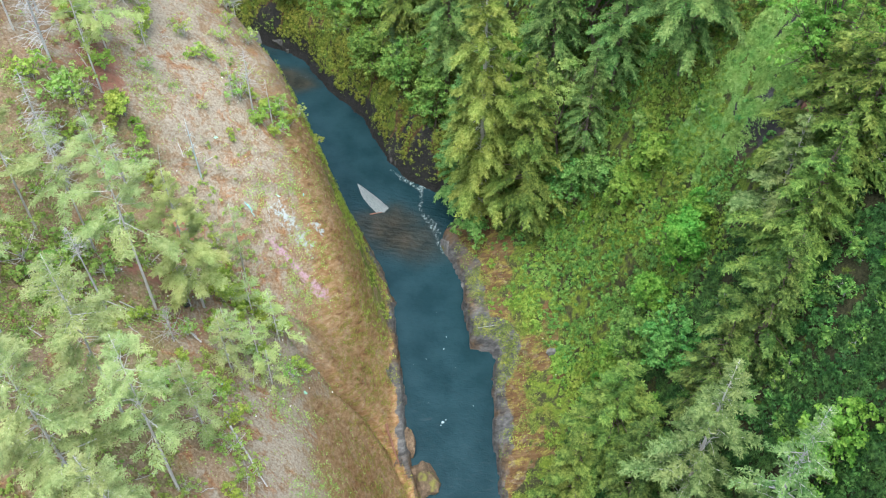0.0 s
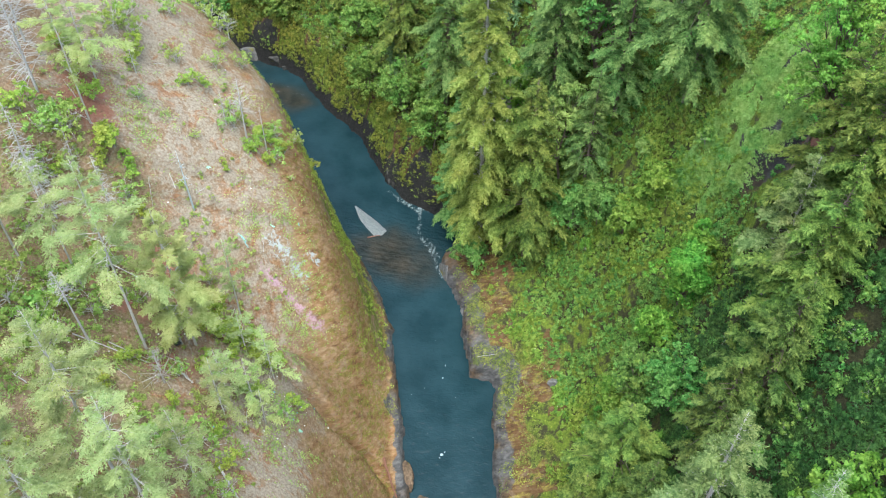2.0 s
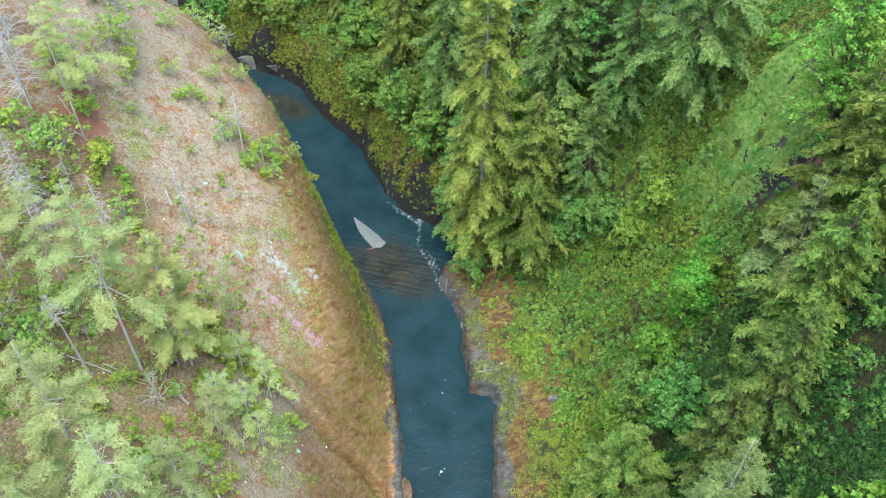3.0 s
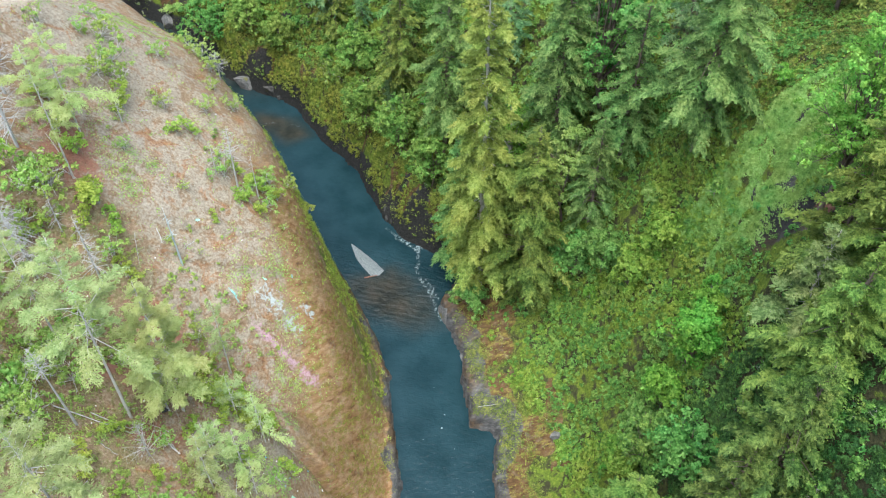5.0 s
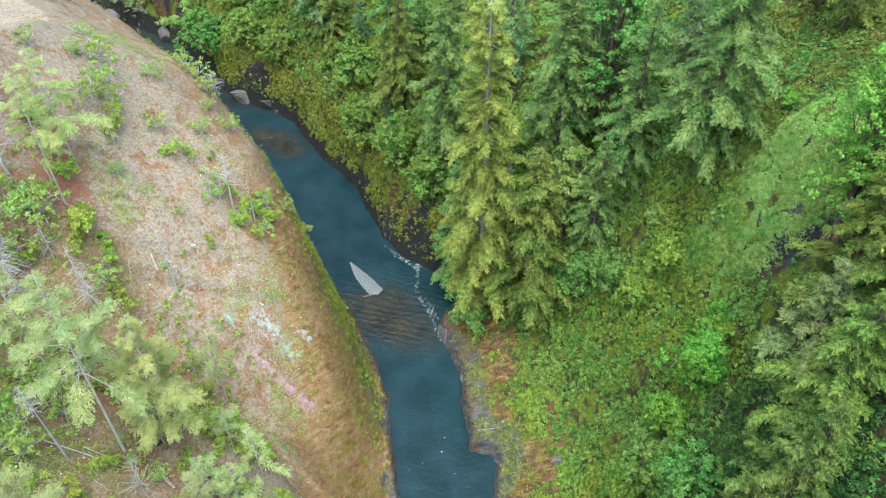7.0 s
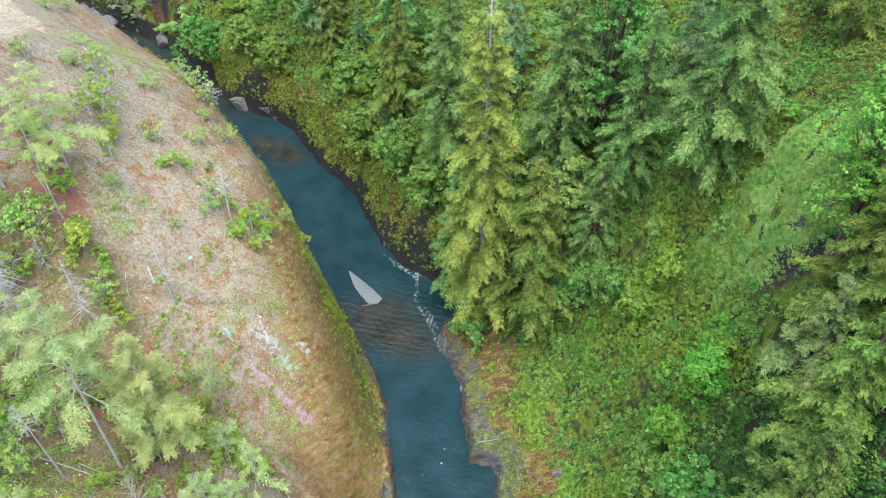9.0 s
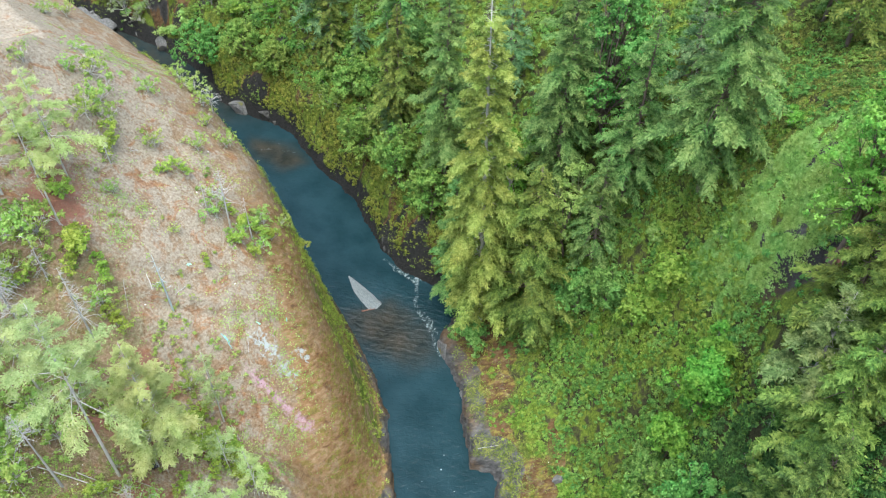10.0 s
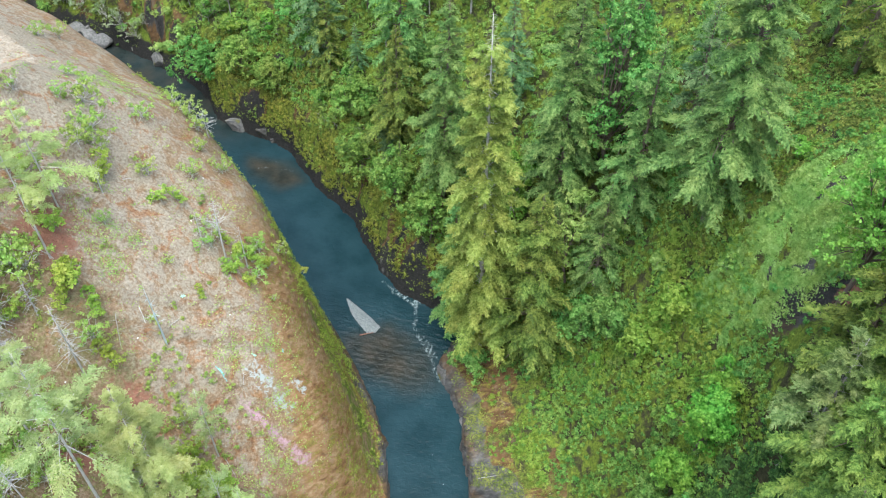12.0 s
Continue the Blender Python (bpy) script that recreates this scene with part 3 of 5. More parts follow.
def tubes_mesh(name, paths, material, sides=5):
    """Tapered round limbs: each path is a list of (point, radius)."""
    verts, faces = [], []
    for path in paths:
        start = len(verts)
        pts = [Vector(p) for p, _ in path]
        for k, (p, r) in enumerate(path):
            d = (pts[min(k + 1, len(pts) - 1)] - pts[max(k - 1, 0)]).normalized()
            u = d.orthogonal().normalized()
            w = d.cross(u)
            for s in range(sides):
                a = 2 * math.pi * s / sides
                verts.append(pts[k] + (u * math.cos(a) + w * math.sin(a)) * r)
        for k in range(len(path) - 1):
            for s in range(sides):
                a, b = start + k * sides + s, start + k * sides + (s + 1) % sides
                faces.append((a, b, b + sides, a + sides))
        verts.append(pts[-1] + (pts[-1] - pts[-2]).normalized() * path[-1][1])
        tip = len(verts) - 1
        for s in range(sides):
            faces.append((start + (len(path) - 1) * sides + s, start + (len(path) - 1) * sides + (s + 1) % sides, tip))
    me = bpy.data.meshes.new(name)
    me.from_pydata([tuple(v) for v in verts], [], faces)
    me.materials.append(material)
    me.polygons.foreach_set("use_smooth", np.ones(len(me.polygons), bool))
    me.update()
    return me


def hang(name, me, parent):
    ob = new(name, me)
    ob.parent = parent
    return ob


def conifer(seed, height, radius, bare=0.25, dense=1.0, droop=0.35, needles=None, bark=None, ragged=0.25, spray=1.0, top_dead=0.0, narrow=1.0, twigs=8.0, gaps=0.0, slim=1.0):
    """A conifer at the origin: tapered trunk, whorled limbs, and limbs' flat sprays of needles."""
    rng = np.random.default_rng(seed)
    root = new("conifer")
    lean = rng.normal(0, 0.012, 2)
    wob = rng.normal(0, 0.05, (9, 2)).cumsum(0) * 0.5

    def axis(z):
        k = np.clip(z / height * 8, 0, 7.999)
        i = int(k)
        w = wob[i] * (1 - k + i) + wob[i + 1] * (k - i)
        return np.array([lean[0] * z + w[0] * 0.6, lean[1] * z + w[1] * 0.6, z])
    r0 = (0.0085 * height + 0.05) * slim
    trunk = [(axis(z) + (np.array([0, 0, -1.2]) if z == 0 else 0), max(0.02, r0 * (1 - z / height) ** 0.85 + 0.015)) for z in np.linspace(0, height, 11)]
    hang("trunk", tubes_mesh("trunk", [trunk], bark, 8), root)
    step = 0.47 / dense ** 0.5
    limbs, B, A, S, Ln, Wd = [], [], [], [], [], []
    z = height * bare
    turn = rng.uniform(0, 6.28)
    while z < height - 0.15:
        f = (z / height - bare) / (1 - bare)
        shape = (1 - f) ** (0.75 * narrow) * (0.55 + 0.45 * np.clip(f / 0.18, 0, 1)) + 0.02
        for _ in range(3 if f < 0.9 else 4):
            turn += 2.4 + rng.normal(0, 0.35)
            ln = radius * shape * (1 + ragged * rng.normal(0, 1)) * rng.uniform(0.72, 1.12)
            if ln < 0.2:
                continue
            if rng.random() < ragged * 0.35 * (1 - f):
                ln *= 0.45
            o = axis(z)
            d = np.array([math.cos(turn), math.sin(turn), 0])
            rise = 0.35 * f + rng.normal(0.02, 0.08)
            dr = droop * (1 - 0.55 * f) * rng.uniform(0.7, 1.3)
            dead = f > 1 - top_dead or rng.random() < 0.04 + gaps * (1 - f)
            if dead and slim < 1:
                ln *= 0.6

            def at(s):
                return o + d * ln * s + np.array([0, 0, ln * (rise * s - dr * s * s)])
            pr = (0.012 * ln + 0.012) * (0.42 if slim < 1 else 1.0)
            limbs.append([(at(0), pr * 1.6), (at(0.5), pr)] + ([(at(0.9), pr * 0.35)] if dead or bark != BARK_BROWN else []))
            if dead:
                continue
            n = int(max(4, 1.6 * twigs * ln * dense))
            s = np.sort(rng.uniform(0.16 if slim == 1 else 0.27, 1.0, n)) ** 0.75
            p = o + d * ln * s[:, None] + np.stack([np.zeros(n), np.zeros(n), ln * (rise * s - dr * s * s)], 1)
            tang = d + np.stack([np.zeros(n), np.zeros(n), rise - 2 * dr * s], 1)
            cross = np.array([-d[1], d[0], 0])
            sgn = np.where(rng.random(n) < 0.5, -1, 1)
            tl = ((0.24 if slim == 1 else 0.29) * ln * (1 - 0.55 * s) ** 1 * np.clip(s * 3, 0.4, 1) + 0.25) * rng.uniform(0.6, 1.25, n)
            direc = tang * rng.uniform(0.45, 1.0, n)[:, None] + cross * (sgn * rng.uniform(0.5, 1.1, n))[:, None] + np.stack([np.zeros(n), np.zeros(n), rng.normal(-0.12, 0.16, n)], 1)
            direc /= np.linalg.norm(direc, axis=1, keepdims=True)
            for piece in range(4):
                q = p + direc * (tl * (0.02 + 0.24 * piece))[:, None] + rng.normal(0, 0.04, (n, 3))
                dd = direc + rng.normal(0, 0.42 if slim == 1 else 0.5, (n, 3)) * np.array([1, 1, 0.45])
                sd = np.cross(dd, np.array([0, 0, 1.0])) + rng.normal(0, 0.22, (n, 3))
                B.append(q), A.append(dd), S.append(sd)
                Ln.append(np.clip(tl * rng.uniform(0.3, 0.55, n), 0.16, 0.42) * spray)
                Wd.append(np.clip(tl * rng.uniform(0.16, 0.28, n), 0.1, 0.2) * spray)
        z += step * rng.uniform(0.75, 1.25) * (0.75 + 0.5 * (1 - f))
    tagged(hang("branchwork", tubes_mesh("branchwork", limbs, bark, 3), root), kind="stuff")
    hang("crown", spray_mesh("crown", np.concatenate(B), np.concatenate(A), np.concatenate(S), np.concatenate(Ln), np.concatenate(Wd), needles), root)
    return root


def snag(seed, height, radius, bare=0.3, count=60, wood=None, up=0.25):
    """A dead standing tree: trunk with bare twiggy limbs."""
    rng = np.random.default_rng(seed)
    root = new("dead_tree")
    lean = rng.normal(0, 0.02, 2)
    r0 = 0.0085 * height + 0.045
    trunk = [((lean[0] * z, lean[1] * z, z - (1.0 if z == 0 else 0)), r0 * (1 - 0.9 * z / height)) for z in np.linspace(0, height, 8)]
    hang("trunk", tubes_mesh("trunk", [trunk], wood, 7), root)
    paths = []
    for k in range(count):
        f = rng.random()
        z = height * (bare + (1 - bare) * f)
        a = rng.uniform(0, 6.283)
        ln = radius * (1.05 - f) * rng.uniform(0.35, 1.1) + 0.25
        o = np.array([lean[0] * z, lean[1] * z, z])
        d = np.array([math.cos(a), math.sin(a), 0])
        rise, dr = rng.normal(up, 0.15), rng.uniform(0.1, 0.4)

        def at(s):
            return o + d * ln * s + np.array([0, 0, ln * (rise * s - dr * s * s)])
        r = 0.011 + 0.007 * ln
        paths.append([(at(0), r * 1.5), (at(0.5), r), (at(1), r * 0.4)])
        for s in rng.uniform(0.3, 0.95, 3):
            b = at(s)
            tw = d * rng.uniform(0.2, 0.6) + np.array([-d[1], d[0], 0]) * rng.choice([-1, 1]) * rng.uniform(0.4, 0.9) + np.array([0, 0, rng.normal(-0.05, 0.25)])
            tw = tw * ln * rng.uniform(0.2, 0.42)
            paths.append([(b, r * 0.7), (b + tw, r * 0.3)])
    tagged(hang("branchwork", tubes_mesh("branchwork", paths, wood, 3), root), kind="stuff")
    return root


def broadleaf(seed, height, radius, leaves=4000, leaf=0.34, foliage=None, bark=None, low=0.25, lumps=14, name="broadleaf_tree", flat=0.8):
    """A broad-leaved tree or tall shrub: forked limbs that end in uneven clumps of leaves."""
    rng = np.random.default_rng(seed)
    root = new(name)
    trunk_top = np.array([rng.normal(0, 0.04) * height, rng.normal(0, 0.04) * height, height * (low + 0.2)])
    r0 = 0.008 * height + 0.04
    hang("trunk", tubes_mesh("trunk", [[((0, 0, -0.8), r0 * 1.3), (tuple(trunk_top * 0.5), r0), (tuple(trunk_top), r0 * 0.75)]], bark, 7), root)
    paths, centres, sizes = [], [], []
    for k in range(lumps):
        a = 2.4 * k + rng.normal(0, 0.4)
        f = (k + 0.5) / lumps
        rr = radius * rng.uniform(0.08, 0.95) * (1 - 0.45 * f)
        c = np.array([math.cos(a) * rr, math.sin(a) * rr, height * (low + (1 - low) * (0.22 + 0.72 * f * rng.uniform(0.8, 1.1)))])
        mid = trunk_top * 0.6 + c * 0.4 + np.array([0, 0, -0.05 * height])
        start = trunk_top * rng.uniform(0.55, 1.0)
        paths.append([(start, r0 * 0.6), (mid, r0 * 0.38), (c, r0 * 0.12)])
        for _ in range(3):
            e = c + rng.normal(0, 0.28, 3) * radius * 0.6
            paths.append([(mid * 0.4 + c * 0.6, r0 * 0.2), (e, r0 * 0.06)])
        centres.append(c)
        sizes.append(radius * rng.uniform(0.2, 0.42))
    tagged(hang("branchwork", tubes_mesh("branchwork", paths, bark, 4), root), kind="stuff")
    knots = max(lumps * 2, leaves // 26)
    weight = np.array(sizes) ** 2
    pick = rng.choice(lumps, knots, p=weight / weight.sum())
    v = rng.normal(0, 1, (knots, 3))
    v /= np.linalg.norm(v, axis=1, keepdims=True)
    v[:, 2] = np.where(v[:, 2] < -0.35, -v[:, 2], v[:, 2])
    rad = np.array(sizes)[pick] * rng.uniform(0.55, 1.1, knots) * np.where(rng.random(knots) < 0.1, 1.3, 1.0)
    heart = np.array(centres)[pick] + v * rad[:, None] * np.array([1, 1, flat])
    spread = leaf * rng.uniform(1.0, 2.0, knots)
    which = rng.integers(0, knots, leaves)
    out = rng.normal(0, 0.75, (leaves, 3)) + v[which] * 0.7 + np.array([0, 0, 0.55])
    out /= np.linalg.norm(out, axis=1, keepdims=True)
    base = heart[which] + out * (spread[which] * rng.uniform(0.5, 1.05, leaves))[:, None] * np.array([1.1, 1.1, 0.75])
    nrm = out + rng.normal(0, 0.35, (leaves, 3)) + np.array([0, 0, 0.25])
    al = np.cross(nrm, rng.normal(0, 1, (leaves, 3)))
    sd = np.cross(nrm, al)
    ln = leaf * rng.uniform(0.6, 1.35, leaves)
    hang("crown", quads_mesh("crown", base, al, sd, ln, ln * rng.uniform(0.6, 0.95, leaves), foliage, 0.1), root)
    return root


def put(proto, x, y, height_scale=1.0, width_scale=1.0, spin=0.0, sink=0.0, first=[]):
    """Stands a copy of a plant on the ground."""
    m = pose(x, y, ground_at(x, y) - sink, 0, 0, spin) @ Matrix.Diagonal((width_scale, width_scale, height_scale, 1))
    if proto.name not in first:
        first.append(proto.name)
        proto.matrix_basis = m
        return proto
    c = copy_thing(proto, pose(x, y, ground_at(x, y) - sink, 0, 0, spin))
    c.scale = (width_scale, width_scale, height_scale)
    return c


# ---------------------------------------------------------------- trees of the left bank
def fir_left(seed, x, y, height, radius, label, **more):
    kw = dict(bare=0.3, dense=1.0, droop=0.3, needles=NEEDLES_PALE, bark=BARK_PALE, ragged=0.34, twigs=21.0, gaps=0.22, slim=0.55, spray=0.72)
    kw.update(more)
    kw["dense"] *= 0.72
    if height > 14:
        kw["bare"] = min(0.5, kw["bare"] + 0.1)
    return put(tagged(conifer(seed, height, radius, **kw), label, "conifer tree", "conifers on the bare bank"), x, y, spin=0)


fir_left(11, -31.9, 62.0, 28.5, 4.6, "tall pale green fir with a long bare grey trunk", bare=0.36)
fir_left(12, -27.7, 64.8, 22.5, 4.3, "full pale green fir standing on rusty soil", bare=0.1, dense=1.35, gaps=0.05, slim=0.7, spray=0.8, needles=NEEDLES_LIGHT)
fir_left(13, -25.1, 74.0, 15.5, 2.0, "slim sparse young fir at the edge of the bare slope", bare=0.25, dense=0.9)
fir_left(14, -40.4, 85.7, 18.5, 3.4, "thin pale fir with bare dead lower limbs", bare=0.3, dense=1.2, needles=NEEDLES_LIGHT)
fir_left(15, -40.9, 91.9, 15.5, 3.4, "thin pale fir beside another on the slope", bare=0.2, dense=1.2, needles=NEEDLES_LIGHT)
fir_left(16, -30.2, 45.0, 26.5, 4.0, "tall yellow-green fir with a pale trunk", bare=0.42, dense=1.0)
fir_left(17, -25.0, 39.7, 26.0, 4.4, "wide pale fir with grey dead twigs in the crown", bare=0.3, dense=0.85)
fir_left(18, -39.1, 67.7, 20.0, 3.9, "pale fir with a bare straight grey trunk", bare=0.45)
fir_left(19, -31.5, 36.5, 25.5, 5.0, "broad yellow-green fir above the gorge", bare=0.12, dense=1.1)
fir_left(20, -38.5, 42.0, 28.0, 4.2, "tall yellow-green fir crowded by others", bare=0.2, dense=1.05)
fir_left(21, -23.1, 55.9, 11.5, 2.4, "young soft green fir on rusty soil", bare=0.1)
fir_left(22, -19.8, 64.8, 10.5, 2.4, "small sparse yellow-green fir near the rock slope", bare=0.1, needles=NEEDLES_LIGHT, dense=0.8)
fir_left(28, -21.2, 60.2, 8.5, 2.2, "young yellow-green fir beside rusty rock", bare=0.08, needles=NEEDLES_LIGHT, dense=0.9)
fir_left(29, -23.4, 59.0, 9.5, 2.4, "young pale fir among shrubs", bare=0.1)
fir_left(30, -19.6, 57.6, 7.0, 2.0, "small yellow-green fir on the slope", bare=0.08, needles=NEEDLES_LIGHT)
fir_left(71, -22.8, 66.4, 9.0, 2.2, "small pale green fir on rusty soil", bare=0.1)
fir_left(72, -24.0, 47.0, 14.0, 3.0, "young pale fir below taller firs", bare=0.12)
fir_left(23, -44.5, 58.0, 24.0, 4.2, "tall pale fir on the upper slope", bare=0.3)
fir_left(24, -46.0, 70.0, 22.0, 4.0, "tall pale fir with thin limbs", bare=0.3, dense=0.8)
fir_left(25, -49.0, 88.0, 18.0, 3.4, "thin pale fir on the upper slope", bare=0.25, dense=0.8)
fir_left(26, -24.5, 31.0, 25.0, 4.6, "broad pale fir above the gorge", bare=0.15, dense=1.2)
fir_left(27, -41.5, 50.5, 23.0, 3.4, "pale fir with a slim crown", bare=0.3, dense=0.9)


def dead(seed, x, y, height, radius, label, **more):
    kw = dict(bare=0.3, count=60, wood=DEADWOOD)
    kw.update(more)
    kw["count"] = int(kw["count"] * 1.5)
    return put(tagged(snag(seed, height, radius, **kw), label, "dead tree", "standing dead trees"), x, y)


BLUEWASH = bark_material("blue_painted_wood", (0.28, 0.36, 0.38), (0.6, 0.7, 0.73))
dead(31, -37.6, 95.9, 5.4, 0.8, "short broken grey tree stub", bare=0.2, count=10)
dead(32, -25.3, 94.3, 10.6, 2.0, "bleached dead tree with branched bare top", bare=0.45, count=46, up=0.5)
dead(33, -23.1, 94.7, 7.6, 0.9, "slender bare dead trunk at the slope's edge", bare=0.6, count=8)
dead(34, -30.3, 82.6, 10.5, 0.9, "leaning dead trunk washed with blue paint", bare=0.4, count=12, wood=BLUEWASH)
dead(35, -37.4, 77.1, 12.5, 2.2, "bleached dead fir with bare drooping twigs", bare=0.3, count=60, up=-0.1)
dead(36, -35.6, 59.0, 13.5, 1.5, "thin dead fir with a ring of curved twigs", bare=0.7, count=40, up=0.2)
dead(37, -45.1, 85.9, 15.5, 3.6, "big grey dead tree with many bare limbs", bare=0.15, count=90, up=0.3)
dead(38, -45.2, 77.8, 12.5, 2.8, "bleached dead conifer with fine bare twigs", bare=0.12, count=110, up=-0.05)
dead(39, -27.7, 94.9, 5.6, 0.9, "small thin dead tree", bare=0.3, count=16)
dead(40, -43.5, 76.0, 9.5, 2.3, "small bleached dead conifer with fine twigs", bare=0.1, count=80, up=-0.05)
dead(41, -28.9, 64.2, 9.0, 1.0, "thin dead sapling with short side twigs", bare=0.3, count=24)
dead(42, -47.5, 92.0, 12.0, 3.0, "grey dead tree with tangled bare limbs", bare=0.2, count=80, up=0.3)
dead(43, -41.5, 80.8, 6.5, 1.4, "short broken dead tree with splintered twigs", bare=0.2, count=40)
dead(44, -29.0, 57.5, 6.5, 2.4, "leafless grey bush-like dead tree", bare=0.15, count=34, up=0.6, wood=BARK_GREY)


dead(46, -30.6, 115.0, 4.6, 1.7, "small bleached dead tree at the slope's rim", bare=0.35, count=28, up=0.5)


# ---------------------------------------------------------------- trees of the right bank
def tall(seed, x, y, height, radius, label, **more):
    kw = dict(bare=0.1, dense=1.1, droop=0.5, needles=NEEDLES_OLIVE, bark=BARK_BROWN, ragged=0.28, spray=1.0, twigs=12.0)
    kw.update(more)
    return put(tagged(conifer(seed, height, radius, **kw), label, "conifer tree", "conifers on the wooded bank"), x, y)


NEEDLES_CEDAR = leaf_material("yellow_green_cedar_sprays", (0.12, 0.18, 0.032), (0.245, 0.325, 0.062), (0.39, 0.47, 0.12), 0.38)
tall(51, 5.9, 102.0, 60.5, 5.3, "very tall yellow-green cedar with a pale trunk", bare=0.08, droop=0.6, top_dead=0.08, dense=1.3, narrow=0.7, twigs=10.0, gaps=0.06, slim=0.75, bark=BARK_PALE, needles=NEEDLES_CEDAR)
tall(52, 12.6, 98.0, 35.0, 6.2, "broad olive cedar with drooping boughs", bare=0.06, droop=0.65, dense=1.1, narrow=0.8, twigs=11.0)
tall(53, 16.0, 111.0, 41.0, 5.2, "tall green fir among broad-leaved trees", needles=NEEDLES_GREEN, bare=0.15)
tall(54, 30.5, 95.5, 40.0, 5.6, "tall wide green fir on the wooded slope", needles=NEEDLES_GREEN, bare=0.12, narrow=0.8)
tall(55, 34.3, 60.5, 25.5, 5.0, "dense olive fir above the gorge", bare=0.1, dense=1.3, needles=NEEDLES_OLIVE)
tall(56, 38.5, 64.0, 24.0, 4.4, "dense olive fir beside a maple", bare=0.1, dense=1.2)
tall(57, 37.0, 69.6, 25.0, 4.8, "tall olive fir with thin pale top", bare=0.1)
tall(58, 26.3, 45.5, 31.0, 5.0, "half-dead pale green fir with bleached limbs", needles=NEEDLES_SAGE, bark=BARK_PALE, dense=0.8, bare=0.12, ragged=0.4, droop=0.3, gaps=0.12, slim=0.9)
tall(59, 29.7, 36.0, 30.5, 4.4, "dying grey fir with drooping pale twigs", needles=NEEDLES_SAGE, bark=DEADWOOD, dense=0.55, bare=0.12, ragged=0.4)
tall(60, 20.4, 56.2, 23.5, 5.5, "dense yellow-green fir over the river", bare=0.1, dense=1.5, droop=0.4, needles=NEEDLES_OLIVE)
tall(61, 34.0, 65.5, 21.0, 4.4, "grey-green fir with a leaning pale trunk", needles=NEEDLES_SAGE, bark=BARK_GREY, bare=0.3, dense=1.1, droop=0.35, slim=0.95, gaps=0.04)
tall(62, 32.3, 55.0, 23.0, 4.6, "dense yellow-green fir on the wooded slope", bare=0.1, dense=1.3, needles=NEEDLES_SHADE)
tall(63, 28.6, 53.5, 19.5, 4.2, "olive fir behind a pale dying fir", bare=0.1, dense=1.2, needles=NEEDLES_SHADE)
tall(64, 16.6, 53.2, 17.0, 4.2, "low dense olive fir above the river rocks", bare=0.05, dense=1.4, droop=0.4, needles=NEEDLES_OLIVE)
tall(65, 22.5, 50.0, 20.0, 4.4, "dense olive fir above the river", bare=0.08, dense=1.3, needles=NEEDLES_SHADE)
tall(66, 2.2, 109.5, 30.0, 4.2, "green fir behind a tall cedar", needles=NEEDLES_GREEN, bare=0.12)
tall(67, 20.5, 100.0, 20.0, 4.2, "dark drooping hemlock on the slope", needles=NEEDLES_GREEN, bare=0.05, droop=0.7)
tall(68, 0.5, 121.0, 38.0, 4.8, "tall green fir with a dead top", needles=NEEDLES_GREEN, bare=0.15, top_dead=0.06)
tall(69, -6.5, 133.0, 24.0, 4.2, "olive fir on the far bank", bare=0.1)
tall(70, 24.0, 104.0, 30.0, 4.6, "dark green fir in dense forest", needles=NEEDLES_GREEN, bare=0.12)


def leafy(seed, x, y, height, radius, label, **more):
    kw = dict(leaves=5600, leaf=0.32, foliage=LEAVES_MAPLE, bark=BARK_BROWN, lumps=20, low=0.08)
    kw.update(more)
    return put(tagged(broadleaf(seed, height, radius, **kw), label, "broadleaf tree", "broad-leaved trees on the wooded bank"), x, y)


leafy(81, 28.6, 73.5, 13.0, 4.0, "bright green maple in full leaf", leaves=6000)
leafy(82, 37.4, 76.2, 25.0, 5.2, "tall bright green maple on the canyon rim", foliage=LEAVES_BRIGHT, leaves=17000, leaf=0.26, low=0.2, bark=BARK_BROWN, lumps=36)
leafy(83, 22.5, 113.0, 30.0, 6.8, "tall green maple with layered foliage", leaves=20000, leaf=0.34, foliage=LEAVES_ALDER, low=0.04, lumps=52, bark=BARK_BROWN)
leafy(84, 24.5, 66.0, 9.5, 4.2, "rounded leafy alder on the slope", foliage=LEAVES_MIXED)
leafy(85, 26.5, 62.0, 10.5, 4.4, "leafy green maple in shade", foliage=LEAVES_ALDER)
leafy(86, 17.5, 103.5, 17.0, 4.8, "pale green alder between conifers", foliage=LEAVES_FERN)
leafy(87, -13.0, 133.0, 9.0, 4.8, "green alder leaning over the cliff", foliage=LEAVES_BANK, leaves=6000)
leafy(88, -6.5, 124.5, 9.5, 5.0, "dense green alder above dark rock", foliage=LEAVES_BANK, leaves=6500)
leafy(89, -44.6, 163.4, 8.0, 7.0, "rounded green alder over the river bend", foliage=LEAVES_ALDER, leaves=6500)
leafy(116, -35.5, 157.5, 8.5, 4.6, "spreading green alder above the river", foliage=LEAVES_BANK)
leafy(117, -29.5, 152.5, 7.0, 3.6, "leafy green alder on the cliff top", foliage=LEAVES_BANK)
leafy(90, -20.0, 152.0, 14.0, 3.6, "pale green slender alder on the far bank", foliage=LEAVES_FERN, leaves=4500)
leafy(91, -12.0, 155.0, 14.0, 5.0, "bright green maple on the far bank", leaves=6000)
leafy(92, -14.5, 141.0, 7.5, 4.4, "low spreading green alder", foliage=LEAVES_BANK)
leafy(93, -1.5, 117.5, 11.0, 4.0, "green alder beside a tall cedar", foliage=LEAVES_BANK)
